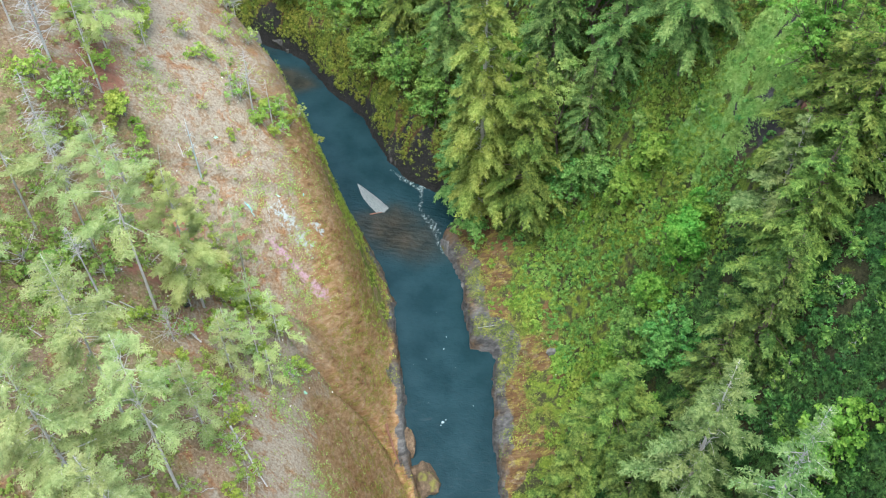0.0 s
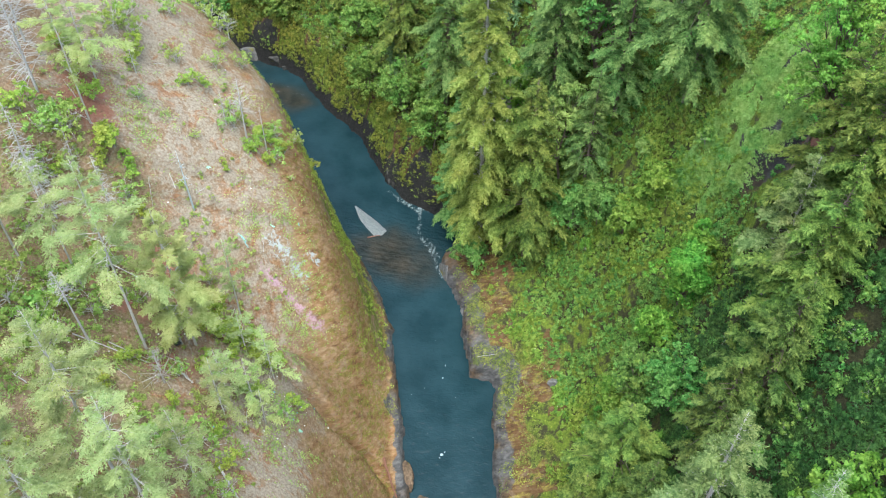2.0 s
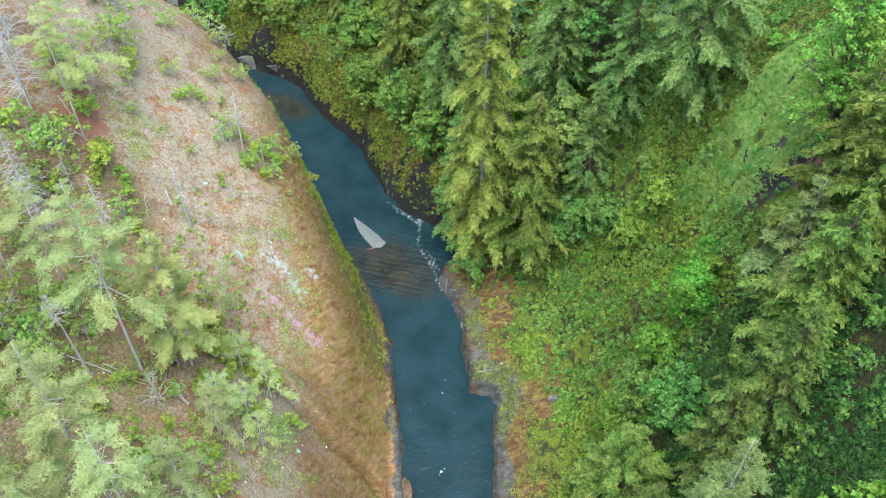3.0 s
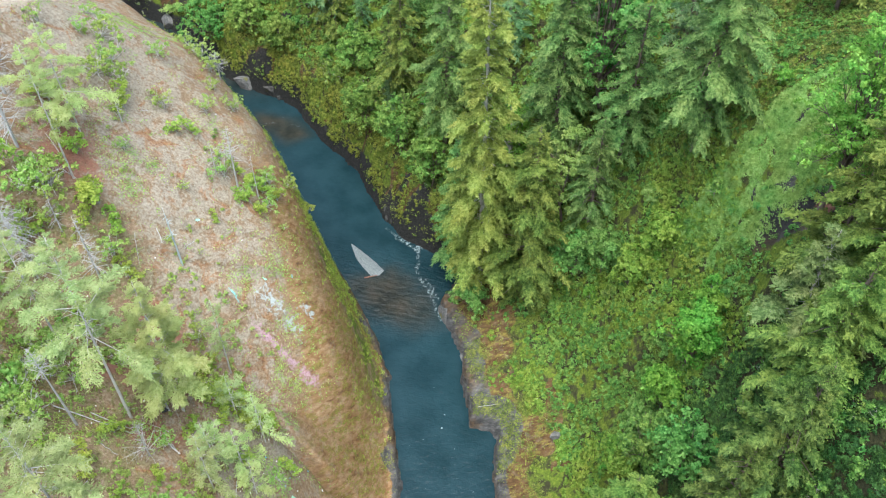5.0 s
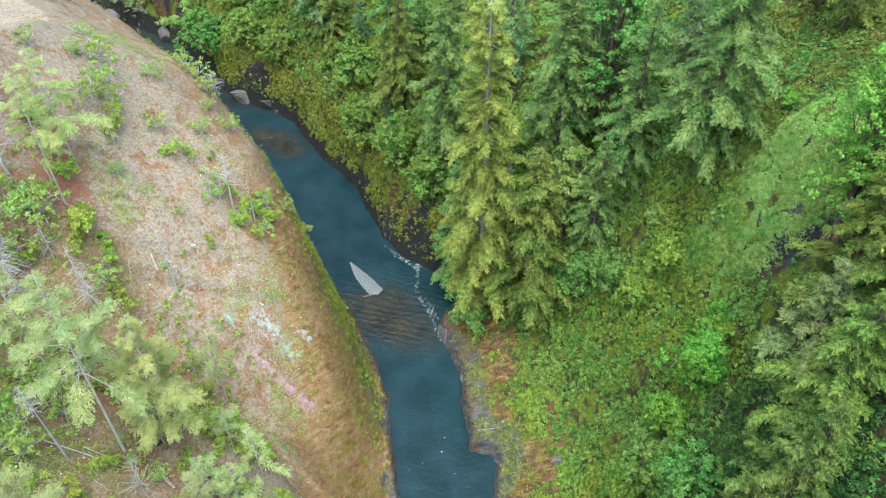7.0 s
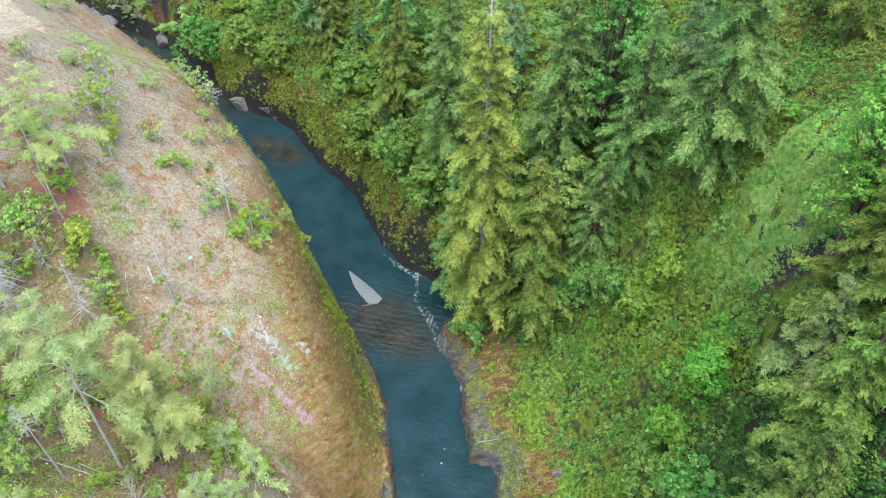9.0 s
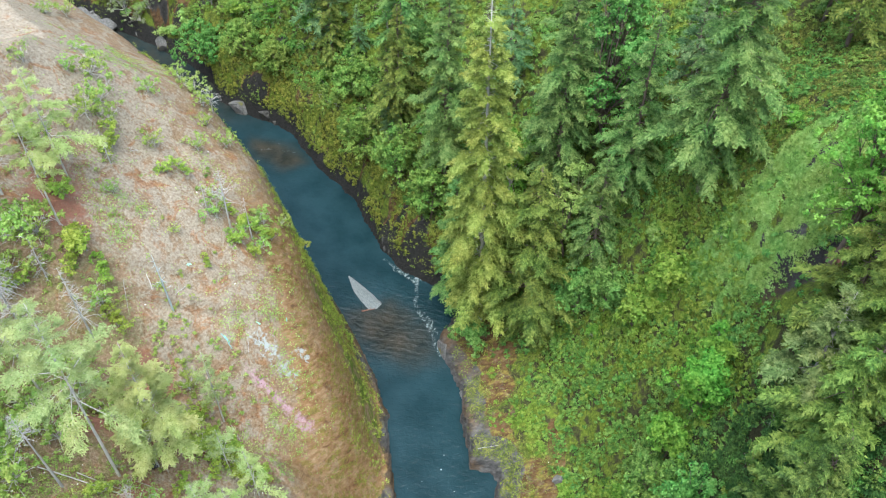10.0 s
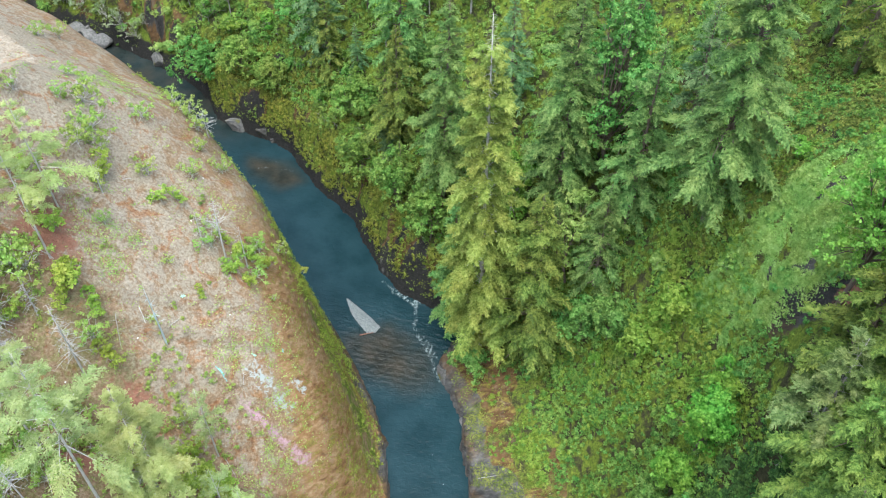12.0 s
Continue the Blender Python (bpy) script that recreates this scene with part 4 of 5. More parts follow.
leafy(94, 4.5, 97.5, 6.0, 3.2, "rounded green shrubby alder on the bank", foliage=LEAVES_ALDER, leaves=4200, leaf=0.26)
leafy(95, 24.5, 88.5, 7.0, 2.8, "yellow-green young maple on the slope", foliage=LEAVES_LIME, leaf=0.3)
leafy(96, 40.0, 73.0, 14.0, 3.8, "green maple among firs", leaves=5000)
leafy(98, 34.5, 40.5, 12.0, 4.6, "bright green maple beside a dying fir", foliage=LEAVES_MAPLE)
leafy(99, 26.6, 71.5, 7.5, 3.4, "leafy green maple on the open slope", foliage=LEAVES_MAPLE)
leafy(110, 24.6, 69.5, 6.5, 3.2, "leafy green alder on the open slope", foliage=LEAVES_ALDER)
leafy(111, 22.2, 67.0, 6.0, 3.2, "low leafy green alder on the slope", foliage=LEAVES_LIME)
leafy(112, 30.6, 76.0, 7.0, 2.8, "green maple below the dark fern-face recesses", foliage=LEAVES_MAPLE)
leafy(113, 27.4, 89.5, 6.5, 2.8, "yellow-green maple on the steep slope", foliage=LEAVES_LIME)
leafy(114, 22.0, 93.5, 7.5, 3.2, "green alder below tall firs", foliage=LEAVES_ALDER)
leafy(115, 18.5, 96.5, 8.0, 3.4, "green alder beside a broad cedar", foliage=LEAVES_ALDER)


# ---------------------------------------------------------------- forest behind, and shrubs
def spaced(count, box, gap, test, seed):
    rng = np.random.default_rng(seed)
    got = []
    for _ in range(count * 40):
        x, y = rng.uniform(box[0], box[1]), rng.uniform(box[2], box[3])
        if all((x - a) ** 2 + (y - b) ** 2 > gap * gap for a, b in got):
            z, dl, dr = terrain(np.array([x]), np.array([y]))
            if test(x, y, float(z[0]), float(dl[0]), float(dr[0])):
                got.append((x, y))
                if len(got) == count:
                    break
    return got


rng = np.random.default_rng(5)
forest = [tagged(conifer(101, 30, 4.6, 0.1, 0.7, 0.5, NEEDLES_GREEN, BARK_BROWN, spray=1.25, twigs=9.0), "dark green forest fir on the canyon side", "conifer tree", "forest trees"),
          tagged(conifer(102, 27, 4.4, 0.1, 0.7, 0.5, NEEDLES_OLIVE, BARK_BROWN, spray=1.25, twigs=9.0), "olive green forest cedar on the canyon side", "conifer tree", "forest trees"),
          tagged(conifer(103, 25, 4.2, 0.12, 0.7, 0.45, NEEDLES_BLUE, BARK_BROWN, spray=1.25, twigs=9.0), "grey-green forest fir on the canyon side", "conifer tree", "forest trees"),
          tagged(broadleaf(104, 17, 4.8, 3600, 0.42, LEAVES_ALDER, BARK_GREY, lumps=18), "green forest alder on the canyon side", "broadleaf tree", "forest trees"),
          tagged(broadleaf(105, 15, 4.6, 3600, 0.42, LEAVES_MAPLE, BARK_GREY, lumps=18), "bright green forest maple on the canyon side", "broadleaf tree", "forest trees")]


def forest_here(x, y, z, dl, dr):
    if dr < 9 or (x < 42 and 68 < y < 97) or (x < 37 and y < 68):
        return False
    return dr > 24 or y > 104 + 0.2 * x


# those beyond x 40 at low y are out of view, added for shade
for k, (x, y) in enumerate(spaced(60, (-20, 64, 34, 190), 5.2, forest_here, 7)):
    p = forest[int(rng.choice(5, p=[0.27, 0.22, 0.16, 0.2, 0.15]))]
    s = rng.uniform(0.72, 1.15)
    put(p, x, y, s, s * rng.uniform(0.9, 1.1), rng.uniform(0, 360), 0.3)

# unseen firs added right of the view, only to shade the lower right bank
for k, (x, y) in enumerate(spaced(26, (40, 62, 26, 76), 4.2, lambda x, y, z, dl, dr: True, 21)):
    p = forest[int(rng.choice(3))]
    s = rng.uniform(0.75, 1.1)
    put(p, x, y, s, s * rng.uniform(0.9, 1.1), rng.uniform(0, 360), 0.3)

for k, (x, y) in enumerate(spaced(34, (-58, 6, 118, 188), 4.4, lambda x, y, z, dl, dr: dr > 5.5 and not (x > -2 and y < 128), 12)):
    p = forest[int(rng.choice(5, p=[0.1, 0.15, 0.1, 0.4, 0.25]))]
    s = rng.uniform(0.4, 0.8)
    put(p, x, y, s, s * rng.uniform(0.95, 1.25), rng.uniform(0, 360), 0.3)

for k, (x, y) in enumerate(spaced(8, (-70, -48, 30, 100), 6.0, lambda x, y, z, dl, dr: dl > 44, 8)):
    put(forest[int(rng.choice([1, 2]))], x, y, rng.uniform(0.7, 0.95), 0.85, rng.uniform(0, 360), 0.3)


def bush(seed, height, radius, foliage, label, leaves=620, leaf=0.24):
    return tagged(broadleaf(seed, height, radius, leaves, leaf, foliage, BARK_GREY, 0.05, 9, "shrub", 0.75), label, "shrub")


BUSHES = [bush(201, 2.6, 1.7, LEAVES_MAPLE, "bright green leafy shrub on the canyon slope"), bush(202, 2.0, 1.5, LEAVES_LIME, "yellow-green leafy shrub on the canyon slope"),
          bush(203, 2.4, 1.8, LEAVES_BANK, "deep green leafy shrub on the canyon slope"), bush(204, 1.6, 1.4, LEAVES_MIXED, "mixed green brushy shrub on the canyon slope"),
          bush(205, 3.0, 1.9, LEAVES_MIXED, "tall brushy green shrub on the canyon slope"), bush(206, 1.4, 1.2, LEAVES_FERN, "pale green fern clump on the canyon slope")]


def open_bush(seed, height, radius, foliage, label, leaves, leaf=0.17):
    return tagged(broadleaf(seed, height, radius, leaves, leaf, foliage, BARK_PALE, 0.02, 16, "shrub", 0.9), label, "shrub")


BUSHES += [open_bush(211, 2.2, 2.1, LEAVES_SOFT, "open pale green shrub with bare grey stems", 1000), open_bush(212, 1.7, 2.2, LEAVES_SOFT, "low straggling yellow-green shrub on bare soil", 800),
           open_bush(213, 2.6, 1.8, LEAVES_SOFT, "leggy pale green shrub with whitish stems", 650), open_bush(214, 2.8, 2.2, LEAVES_WILLOW, "grey-green willow bush beside the river", 700, 0.2)]
BUSHES.append(bush(215, 2.2, 1.8, LEAVES_SUNNY, "bright yellow-green leafy shrub on rusty soil", 800, 0.2))
LEFT_KIND = {0: 6, 1: 10, 2: 6, 3: 8}
for x, y, kind, s in [(-63.0, 177.2, 9, 1.5), (-60.5, 176.0, 9, 1.2), (-57.5, 175.5, 9, 0.9), (-75.5, 184.0, 9, 1.6), (-72.0, 183.0, 9, 1.3), (-66.5, 179.5, 9, 1.3), (-41.6, 107.6, 6, 1.5), (-40.0, 103.6, 7, 1.6), (-38.6, 101.6, 6, 1.1),
                      (-33.2, 117.1, 8, 1.2), (-31.6, 114.8, 8, 1.1), (-27.6, 107.9, 8, 1.0), (-35.5, 119.6, 6, 1.0), (-53.5, 126.0, 7, 1.0), (-52.0, 128.5, 8, 1.0), (-44.5, 112.0, 7, 0.8), (-30.5, 110.5, 7, 0.9), (-41.9, 83.2, 6, 1.5), (-43.6, 81.6, 6, 1.4), (-37.6, 83.6, 10, 1.3), (-36.2, 82.4, 10, 1.1), (-38.9, 82.0, 10, 1.1), (-40.6, 62.6, 6, 1.4), (-39.0, 58.4, 6, 1.4),
                      (-27.3, 73.2, 10, 1.1), (-24.9, 70.2, 10, 1.3), (-26.0, 67.4, 10, 1.2), (-23.6, 67.6, 10, 1.1), (-21.8, 66.0, 10, 1.2), (-20.2, 67.6, 10, 0.9), (-24.4, 93.0, 10, 0.9), (-22.6, 92.6, 10, 0.8), (-22.8, 95.8, 10, 1.0), (-25.8, 96.6, 10, 0.8), (-31.0, 99.6, 10, 0.8)]:
    put(BUSHES[kind], x, y, s, s, rng.uniform(0, 360), 0.1)
for x, y, kind, s in [(-42.6, 83.2, 0, 1.7), (-38.4, 83.6, 1, 1.3), (-43.8, 62.0, 2, 2.0), (-32.5, 98.5, 1, 0.9), (-27.1, 88.3, 1, 0.6), (-22.3, 98.0, 0, 1.0),
                      (-24.5, 93.6, 0, 0.9), (-22.0, 94.2, 0, 0.9), (-26.8, 95.0, 3, 1.2), (-34.5, 102.0, 3, 1.1), 
                      (-30.2, 104.5, 3, 1.0), (-41.0, 60.0, 0, 1.8), (-39.0, 58.0, 2, 1.8), (-26.5, 71.0, 1, 1.2),
                      (-24.2, 70.2, 1, 1.3), (-25.8, 68.2, 3, 1.3), (-36.5, 80.2, 3, 1.4), (-35.2, 79.0, 1, 1.2), (-21.5, 61.0, 1, 1.0), (-20.0, 66.0, 1, 1.1),
                      (-18.0, 60.5, 0, 0.8), (-17.2, 62.6, 1, 0.9), (-27.5, 50.5, 0, 1.5), (-24.5, 52.0, 0, 1.2), (-35.5, 70.5, 2, 1.5), (-38.5, 73.0, 0, 1.6),
                      (-28.5, 76.0, 3, 0.9), (-21.4, 46.0, 0, 1.2), (-19.5, 43.0, 0, 1.2), (-33.5, 54.5, 1, 1.2), (-31.0, 68.5, 1, 1.1), (-20.6, 100.6, 0, 0.8),
                      (-19.2, 103.2, 1, 0.8), (-36.4, 110.0, 0, 1.0), (-44.5, 80.0, 0, 1.5), (-46.0, 82.5, 1, 1.4), (-40.5, 88.6, 1, 1.2), (-42.5, 90.5, 3, 1.4), (-44.0, 94.0, 1, 1.2), (-38.0, 98.5, 1, 1.3), (-40.5, 100.5, 0, 1.3), (-28.2, 73.2, 1, 1.0), (-40.0, 66.0, 2, 1.7), (-41.5, 69.0, 0, 1.6), (-37.0, 64.0, 0, 1.4), (-24.0, 95.6, 1, 0.9), (-21.2, 96.4, 1, 0.9), (-27.8, 98.0, 3, 0.9), (-22.6, 97.4, 3, 1.0), (-43.5, 106.0, 3, 0.8), (-46.5, 103.0, 3, 0.9), (-36.6, 92.0, 3, 0.7), (-30.4, 90.8, 3, 0.5), (-20.0, 92.2, 3, 0.4)]:
    put(BUSHES[LEFT_KIND[kind]], x, y, s, s, rng.uniform(0, 360), 0.1)
for x, y in spaced(36, (-47, -18, 36, 84), 2.0, lambda x, y, z, dl, dr: dl > 16 and (y < 66 or x < -34), 9):
    s = rng.uniform(0.5, 1.1)
    put(BUSHES[int(rng.choice([6, 7, 7, 10, 8, 10]))], x, y, s, s, rng.uniform(0, 360), 0.1)
for x, y in spaced(84, (6, 44, 40, 98), 2.2, lambda x, y, z, dl, dr: dr > (13 if y > 66 else 8) and not (x > 32.5 and 77 < y < 93), 10):
    s = rng.uniform(0.45, 1.1)
    put(BUSHES[int(rng.choice([0, 1, 2, 3, 3, 4, 5]))], x, y, s, s, rng.uniform(0, 360), 0.1)
for x, y in spaced(34, (27, 46, 46, 68), 2.0, lambda x, y, z, dl, dr: True, 15):
    s = rng.uniform(0.7, 1.3)
    put(BUSHES[int(rng.choice([0, 2, 3, 4]))], x, y, s, s, rng.uniform(0, 360), 0.1)
for x, y in spaced(20, (-84, -46, 160, 190), 2.2, lambda x, y, z, dl, dr: 0.8 < dr < 6, 14):
    s = rng.uniform(0.7, 1.5)
    put(BUSHES[int(rng.choice([2, 3, 5, 5]))], x, y, s, s * 1.15, rng.uniform(0, 360), 0.2)
for x, y in spaced(70, (-52, 4, 108, 176), 1.9, lambda x, y, z, dl, dr: 4.2 < dr < 11, 13):
    s = rng.uniform(0.55, 1.3)
    put(BUSHES[int(rng.choice([2, 2, 2, 3, 4, 1]))], x, y, s, s * 1.15, rng.uniform(0, 360), 0.2)
for x, y in spaced(52, (-66, 12, 104, 186), 3.0, lambda x, y, z, dl, dr: dr > 3.2, 11):
    s = rng.uniform(0.8, 1.7)
    put(BUSHES[int(rng.choice([0, 2, 2, 3, 4, 4]))], x, y, s, s, rng.uniform(0, 360), 0.1)


# ---------------------------------------------------------------- ground cover
def surface(x, y):
    """Height on the ground mesh and its upward normal."""
    i = np.clip(np.searchsorted(xs, x) - 1, 0, len(xs) - 2)
    j = np.clip(np.searchsorted(ys, y) - 1, 0, len(ys) - 2)
    u, v = (x - xs[i]) / (xs[i + 1] - xs[i]), (y - ys[j]) / (ys[j + 1] - ys[j])
    a, b, c, d = gz[j, i], gz[j, i + 1], gz[j + 1, i], gz[j + 1, i + 1]
    z = a * (1 - u) * (1 - v) + b * u * (1 - v) + c * (1 - u) * v + d * u * v
    sx = ((b - a) * (1 - v) + (d - c) * v) / (xs[i + 1] - xs[i])
    sy = ((c - a) * (1 - u) + (d - b) * u) / (ys[j + 1] - ys[j])
    n = np.stack([-sx, -sy, np.ones_like(sx)], 1)
    return z, n / np.linalg.norm(n, axis=1, keepdims=True)


def cover(name, label, count, box, weight, material, leaf, height, per=7, spread=0.35, seed=0, up=0.5, dome=False):
    """Many small clumps of leaves scattered on the ground where the weight allows, as one thing; domed clumps stand like little bushes."""
    g = np.random.default_rng(seed)
    if dome:
        count, per = count // 4, per * 3
    x, y = g.uniform(box[0], box[1], count), g.uniform(box[2], box[3], count)
    z, dl, dr = terrain(x, y)
    z, n = surface(x, y)
    w = weight(x, y, z, dl, dr, fractal(x, y, 6.0, 3, seed))
    w = w * (1 - 0.9 * cave_patch(x, y)) * smooth(-0.42, 0.12, fractal(x, y, 1.7, 3, seed + 9)) * (1 - 0.93 * bare_rock(x, y))
    # steep ground carries more cover for its plan area
    ok = g.random(count) < np.clip(w, 0, 1) / np.clip(n[:, 2], 0.35, 1) * 0.6
    x, y, z, n = x[ok], y[ok], z[ok], n[ok]
    m = len(x)
    heap = np.clip(0.55 + 1.5 * fractal(x, y, 2.6, 2, seed + 5), 0.12, 2.2)
    tall_ = height * heap * g.uniform(0.4, 1.2, m)
    wide = spread * g.uniform(0.7, 2.1, m) * (0.8 + 0.25 * heap)
    x, y, z, n, tall_, wide = (np.repeat(q, per, axis=0) for q in (x, y, z, n, tall_, wide))
    k = m * per
    if dome:
        out = g.normal(0, 0.75, (k, 3)) + n * 0.6 + np.array([0, 0, up])
        out /= np.linalg.norm(out, axis=1, keepdims=True)
        base = np.stack([x, y, z], 1) + n * (0.55 * tall_)[:, None] + out * (wide * g.uniform(0.55, 1.05, k))[:, None] * np.array([1, 1, 0.8])
        nrm = out * 0.7 + g.normal(0, 0.3, (k, 3)) + n * 0.5
    else:
        off = g.normal(0, spread, (k, 3)) * np.array([1, 1, 0.3])
        off -= n * np.sum(off * n, axis=1, keepdims=True)
        base = np.stack([x, y, z], 1) + off + n * (tall_ * g.uniform(0.05, 1, k))[:, None]
        nrm = n * 0.8 + np.array([0, 0, up]) + g.normal(0, 0.5, (k, 3))
    al = np.cross(nrm, g.normal(0, 1, (k, 3)))
    ln = leaf * g.uniform(0.5, 1.4, k)
    ob = new(name, spray_mesh(name, base, al, np.cross(nrm, al), ln, ln * g.uniform(0.55, 1.0, k), material))
    return tagged(ob, label, "undergrowth", kind="stuff")


def cave_patch(x, y):
    return np.clip(1.6 * hollow(x, y), 0, 1)


def fernbank(x, y):
    return np.exp(-(((x - 37.6) / 5.4) ** 2 + ((y - 86.3) / 4.6) ** 2))


MOSS_OLIVE = leaf_material("olive_brown_moss", (0.05, 0.075, 0.015), (0.13, 0.165, 0.03), (0.25, 0.27, 0.06), 0.25, patch=0.4)
cover("undergrowth", "mixed green brush and brambles covering the slope", 96000, (3, 48, 36, 108),
      lambda x, y, z, dl, dr, n: smooth(5, 13, dr + 6 * n) * (0.62 + 0.9 * n) * (1 - 0.8 * smooth(34, 37, x) * smooth(93, 97, y)) * (1 - 0.95 * np.maximum(smooth(24, 30, x) * smooth(72, 64, y), smooth(16, 21, x) * smooth(67, 62, y))) * (1 - 0.9 * np.clip(1.4 * fernbank(x, y), 0, 1)), LEAVES_MIXED, 0.22, 0.42, 9, 0.25, 61, dome=True)
cover("undergrowth", "deep green leafy plants in the damp hollows", 22000, (8, 48, 36, 108),
      lambda x, y, z, dl, dr, n: smooth(8, 16, dr) * smooth(-0.05, 0.3, n) * (1 - 0.8 * smooth(26, 31, x) * smooth(72, 64, y)) * (1 - np.clip(1.5 * fernbank(x, y), 0, 1)), LEAVES_ALDER, 0.27, 1.0, 10, 0.38, 62, dome=True)
cover("undergrowth", "yellow-green brambles in patches on the slope", 76000, (5, 44, 60, 106),
      lambda x, y, z, dl, dr, n: smooth(2.5, 7, dr) * smooth(-0.2, 0.2, n) * (1 - 0.9 * smooth(34, 37, x) * smooth(93, 97, y)) * (1 - np.maximum(smooth(24, 30, x) * smooth(74, 66, y), smooth(15, 20, x) * smooth(68, 62, y))) * (1 - np.clip(1.3 * fernbank(x, y), 0, 1)), LEAVES_LIME, 0.21, 0.45, 9, 0.24, 71, dome=True)
# brush whose dark colour stands for the shaded gaps under the firs
cover("undergrowth", "green brush under dense firs, coloured dark for the shade", 90000, (14, 52, 34, 72),
      lambda x, y, z, dl, dr, n: np.maximum(smooth(24, 29, x) * smooth(72, 66, y), smooth(16, 21, x) * smooth(66, 62, y)) * (0.75 + 0.5 * n), LEAVES_SHADE, 0.23, 1.0, 12, 0.36, 76, dome=True)
cover("fern_bank", "pale green ferns hanging on a steep mossy face", 170000, (26, 46, 72, 102),
      lambda x, y, z, dl, dr, n: smooth(0.12, 0.32, fernbank(x, y) + 0.3 * n) * (dr > 18) * 1.6 * smooth(0.32, 0.12, fractal(y, z, 1.6, 3, 45)), LEAVES_FERN, 0.2, 0.2, 9, 0.2, 63, up=0.1)
cover("moss", "brownish olive moss on the upper rock wall", 26000, (30, 56, 92, 116),
      lambda x, y, z, dl, dr, n: 0.9 + 0 * x, MOSS_OLIVE, 0.22, 0.25, 7, 0.3, 81)
cover("undergrowth", "green brush and moss over the far cliffs", 80000, (-84, 60, 97, 192),
      lambda x, y, z, dl, dr, n: smooth(2.2, 5.5, dr + 5 * n) * (0.8 + 0.6 * n), LEAVES_MIXED, 0.24, 0.5, 9, 0.3, 64, dome=True)
cover("undergrowth", "green leafy brush on the far slopes", 110000, (-84, 52, 100, 192),
      lambda x, y, z, dl, dr, n: smooth(3.5, 6.5, dr + 4 * n) * smooth(-0.5, -0.05, n), LEAVES_BANK, 0.27, 0.8, 9, 0.36, 65, dome=True)
cover("moss", "yellow-green moss and small plants on the bank rocks", 90000, (-80, 20, 50, 190),
      lambda x, y, z, dl, dr, n: (dr > 0.4) * smooth(11, 3, dr) * smooth(-0.2, 0.2, n) * (0.4 + 0.6 * smooth(112, 104, y)), MOSS_YELLOW, 0.2, 0.2, 6, 0.35, 66)
cover("moss", "yellow moss and small plants on orange bank rock", 34000, (4, 24, 44, 106),
      lambda x, y, z, dl, dr, n: (dr > 0.8) * smooth(14, 5, dr) * smooth(-0.1, 0.3, n), MOSS_OLIVE, 0.17, 0.15, 8, 0.3, 82)
cover("moss", "yellow-green moss and plants hanging on far cliffs", 150000, (-50, 6, 106, 168),
      lambda x, y, z, dl, dr, n: (dr > 0.7) * smooth(10, 4, dr) * smooth(-0.45, -0.15, fractal(x, y, 3.0, 3, 97)) * 1.6, MOSS_YELLOW, 0.22, 0.16, 7, 0.3, 73, dome=True)
cover("undergrowth", "low yellow-green plants under sparse firs", 52000, (-60, -14, 30, 96),
      lambda x, y, z, dl, dr, n: smooth(15, 26, dl + 8 * n) * (0.55 * smooth(92, 74, y) * smooth(-0.2, 0.2, n) + 0.05), LEAVES_SOFT, 0.22, 0.35, 7, 0.3, 67, dome=True)
cover("undergrowth", "small green plants along the rim of the slope", 80000, (-46, -3, 60, 132),
      lambda x, y, z, dl, dr, n: (dl > 0.6) * np.exp(-((dl - np.interp(y, [60, 76, 86, 95, 112, 130], [3, 1.5, 2.2, 4.0, 4.0, 5])) / np.interp(y, [70, 95], [1.1, 2.6])) ** 2) * smooth(74, 86, y) * (0.8 + n), LEAVES_SUNNY, 0.15, 0.16, 8, 0.28, 68, dome=True)
cover("moss", "yellow moss in patches over the rusty rock face", 36000, (-40, 0, 50, 128),
      lambda x, y, z, dl, dr, n: (dl > 0.8) * smooth(11, 3, dl + 3 * n) * smooth(-0.2, 0.25, n) * (0.35 + 0.65 * smooth(66, 84, y)), MOSS_YELLOW, 0.16, 0.14, 8, 0.3, 84)
cover("dry_grass", "tufts of dry grass on the bare slope", 15000, (-58, -10, 40, 125),
      lambda x, y, z, dl, dr, n: smooth(10, 18, dl) * (0.35 + 0.6 * n), LEAVES_DRY, 0.15, 0.2, 6, 0.22, 69)
cover("low_plants", "small green weeds on the bare slope", 70000, (-52, -8, 40, 122),
      lambda x, y, z, dl, dr, n: smooth(6, 14, dl) * (smooth(0.05, 0.35, n) * 0.7 + 0.04), LEAVES_SOFT, 0.15, 0.16, 6, 0.26, 70)


# ---------------------------------------------------------------- rocks, gravel and logs
def rock_material(name, dark, mid, light, moss=0.0):
    m, N, L, sh = nodes_of(name)
    fine, broad = noise_node(N, L, 2.6, 6.0, 0.7), noise_node(N, L, 0.5, 4.0)
    col = ramp(N, L, fine, [(0.3, dark), (0.5, mid), (0.7, light)])
    col = mixed(N, L, mask(N, L, broad, 0.45, 0.65), col, tuple(c * 0.7 for c in mid))
    if moss:
        col = mixed(N, L, mask(N, L, broad, 0.62 - moss, 0.75 - moss), col, (0.15, 0.145, 0.03))
    L.new(col, sh.inputs["Base Color"])
    sh.inputs["Roughness"].default_value = 0.85
    bump(N, L, sh, fine, 0.7, 0.15)
    return m


ROCK_GREY = rock_material("grey_river_rock", (0.05, 0.05, 0.05), (0.145, 0.142, 0.136), (0.26, 0.255, 0.24), 0.06)
ROCK_BROWN = rock_material("rusty_bank_rock", (0.045, 0.032, 0.022), (0.125, 0.082, 0.048), (0.215, 0.155, 0.1), 0.06)
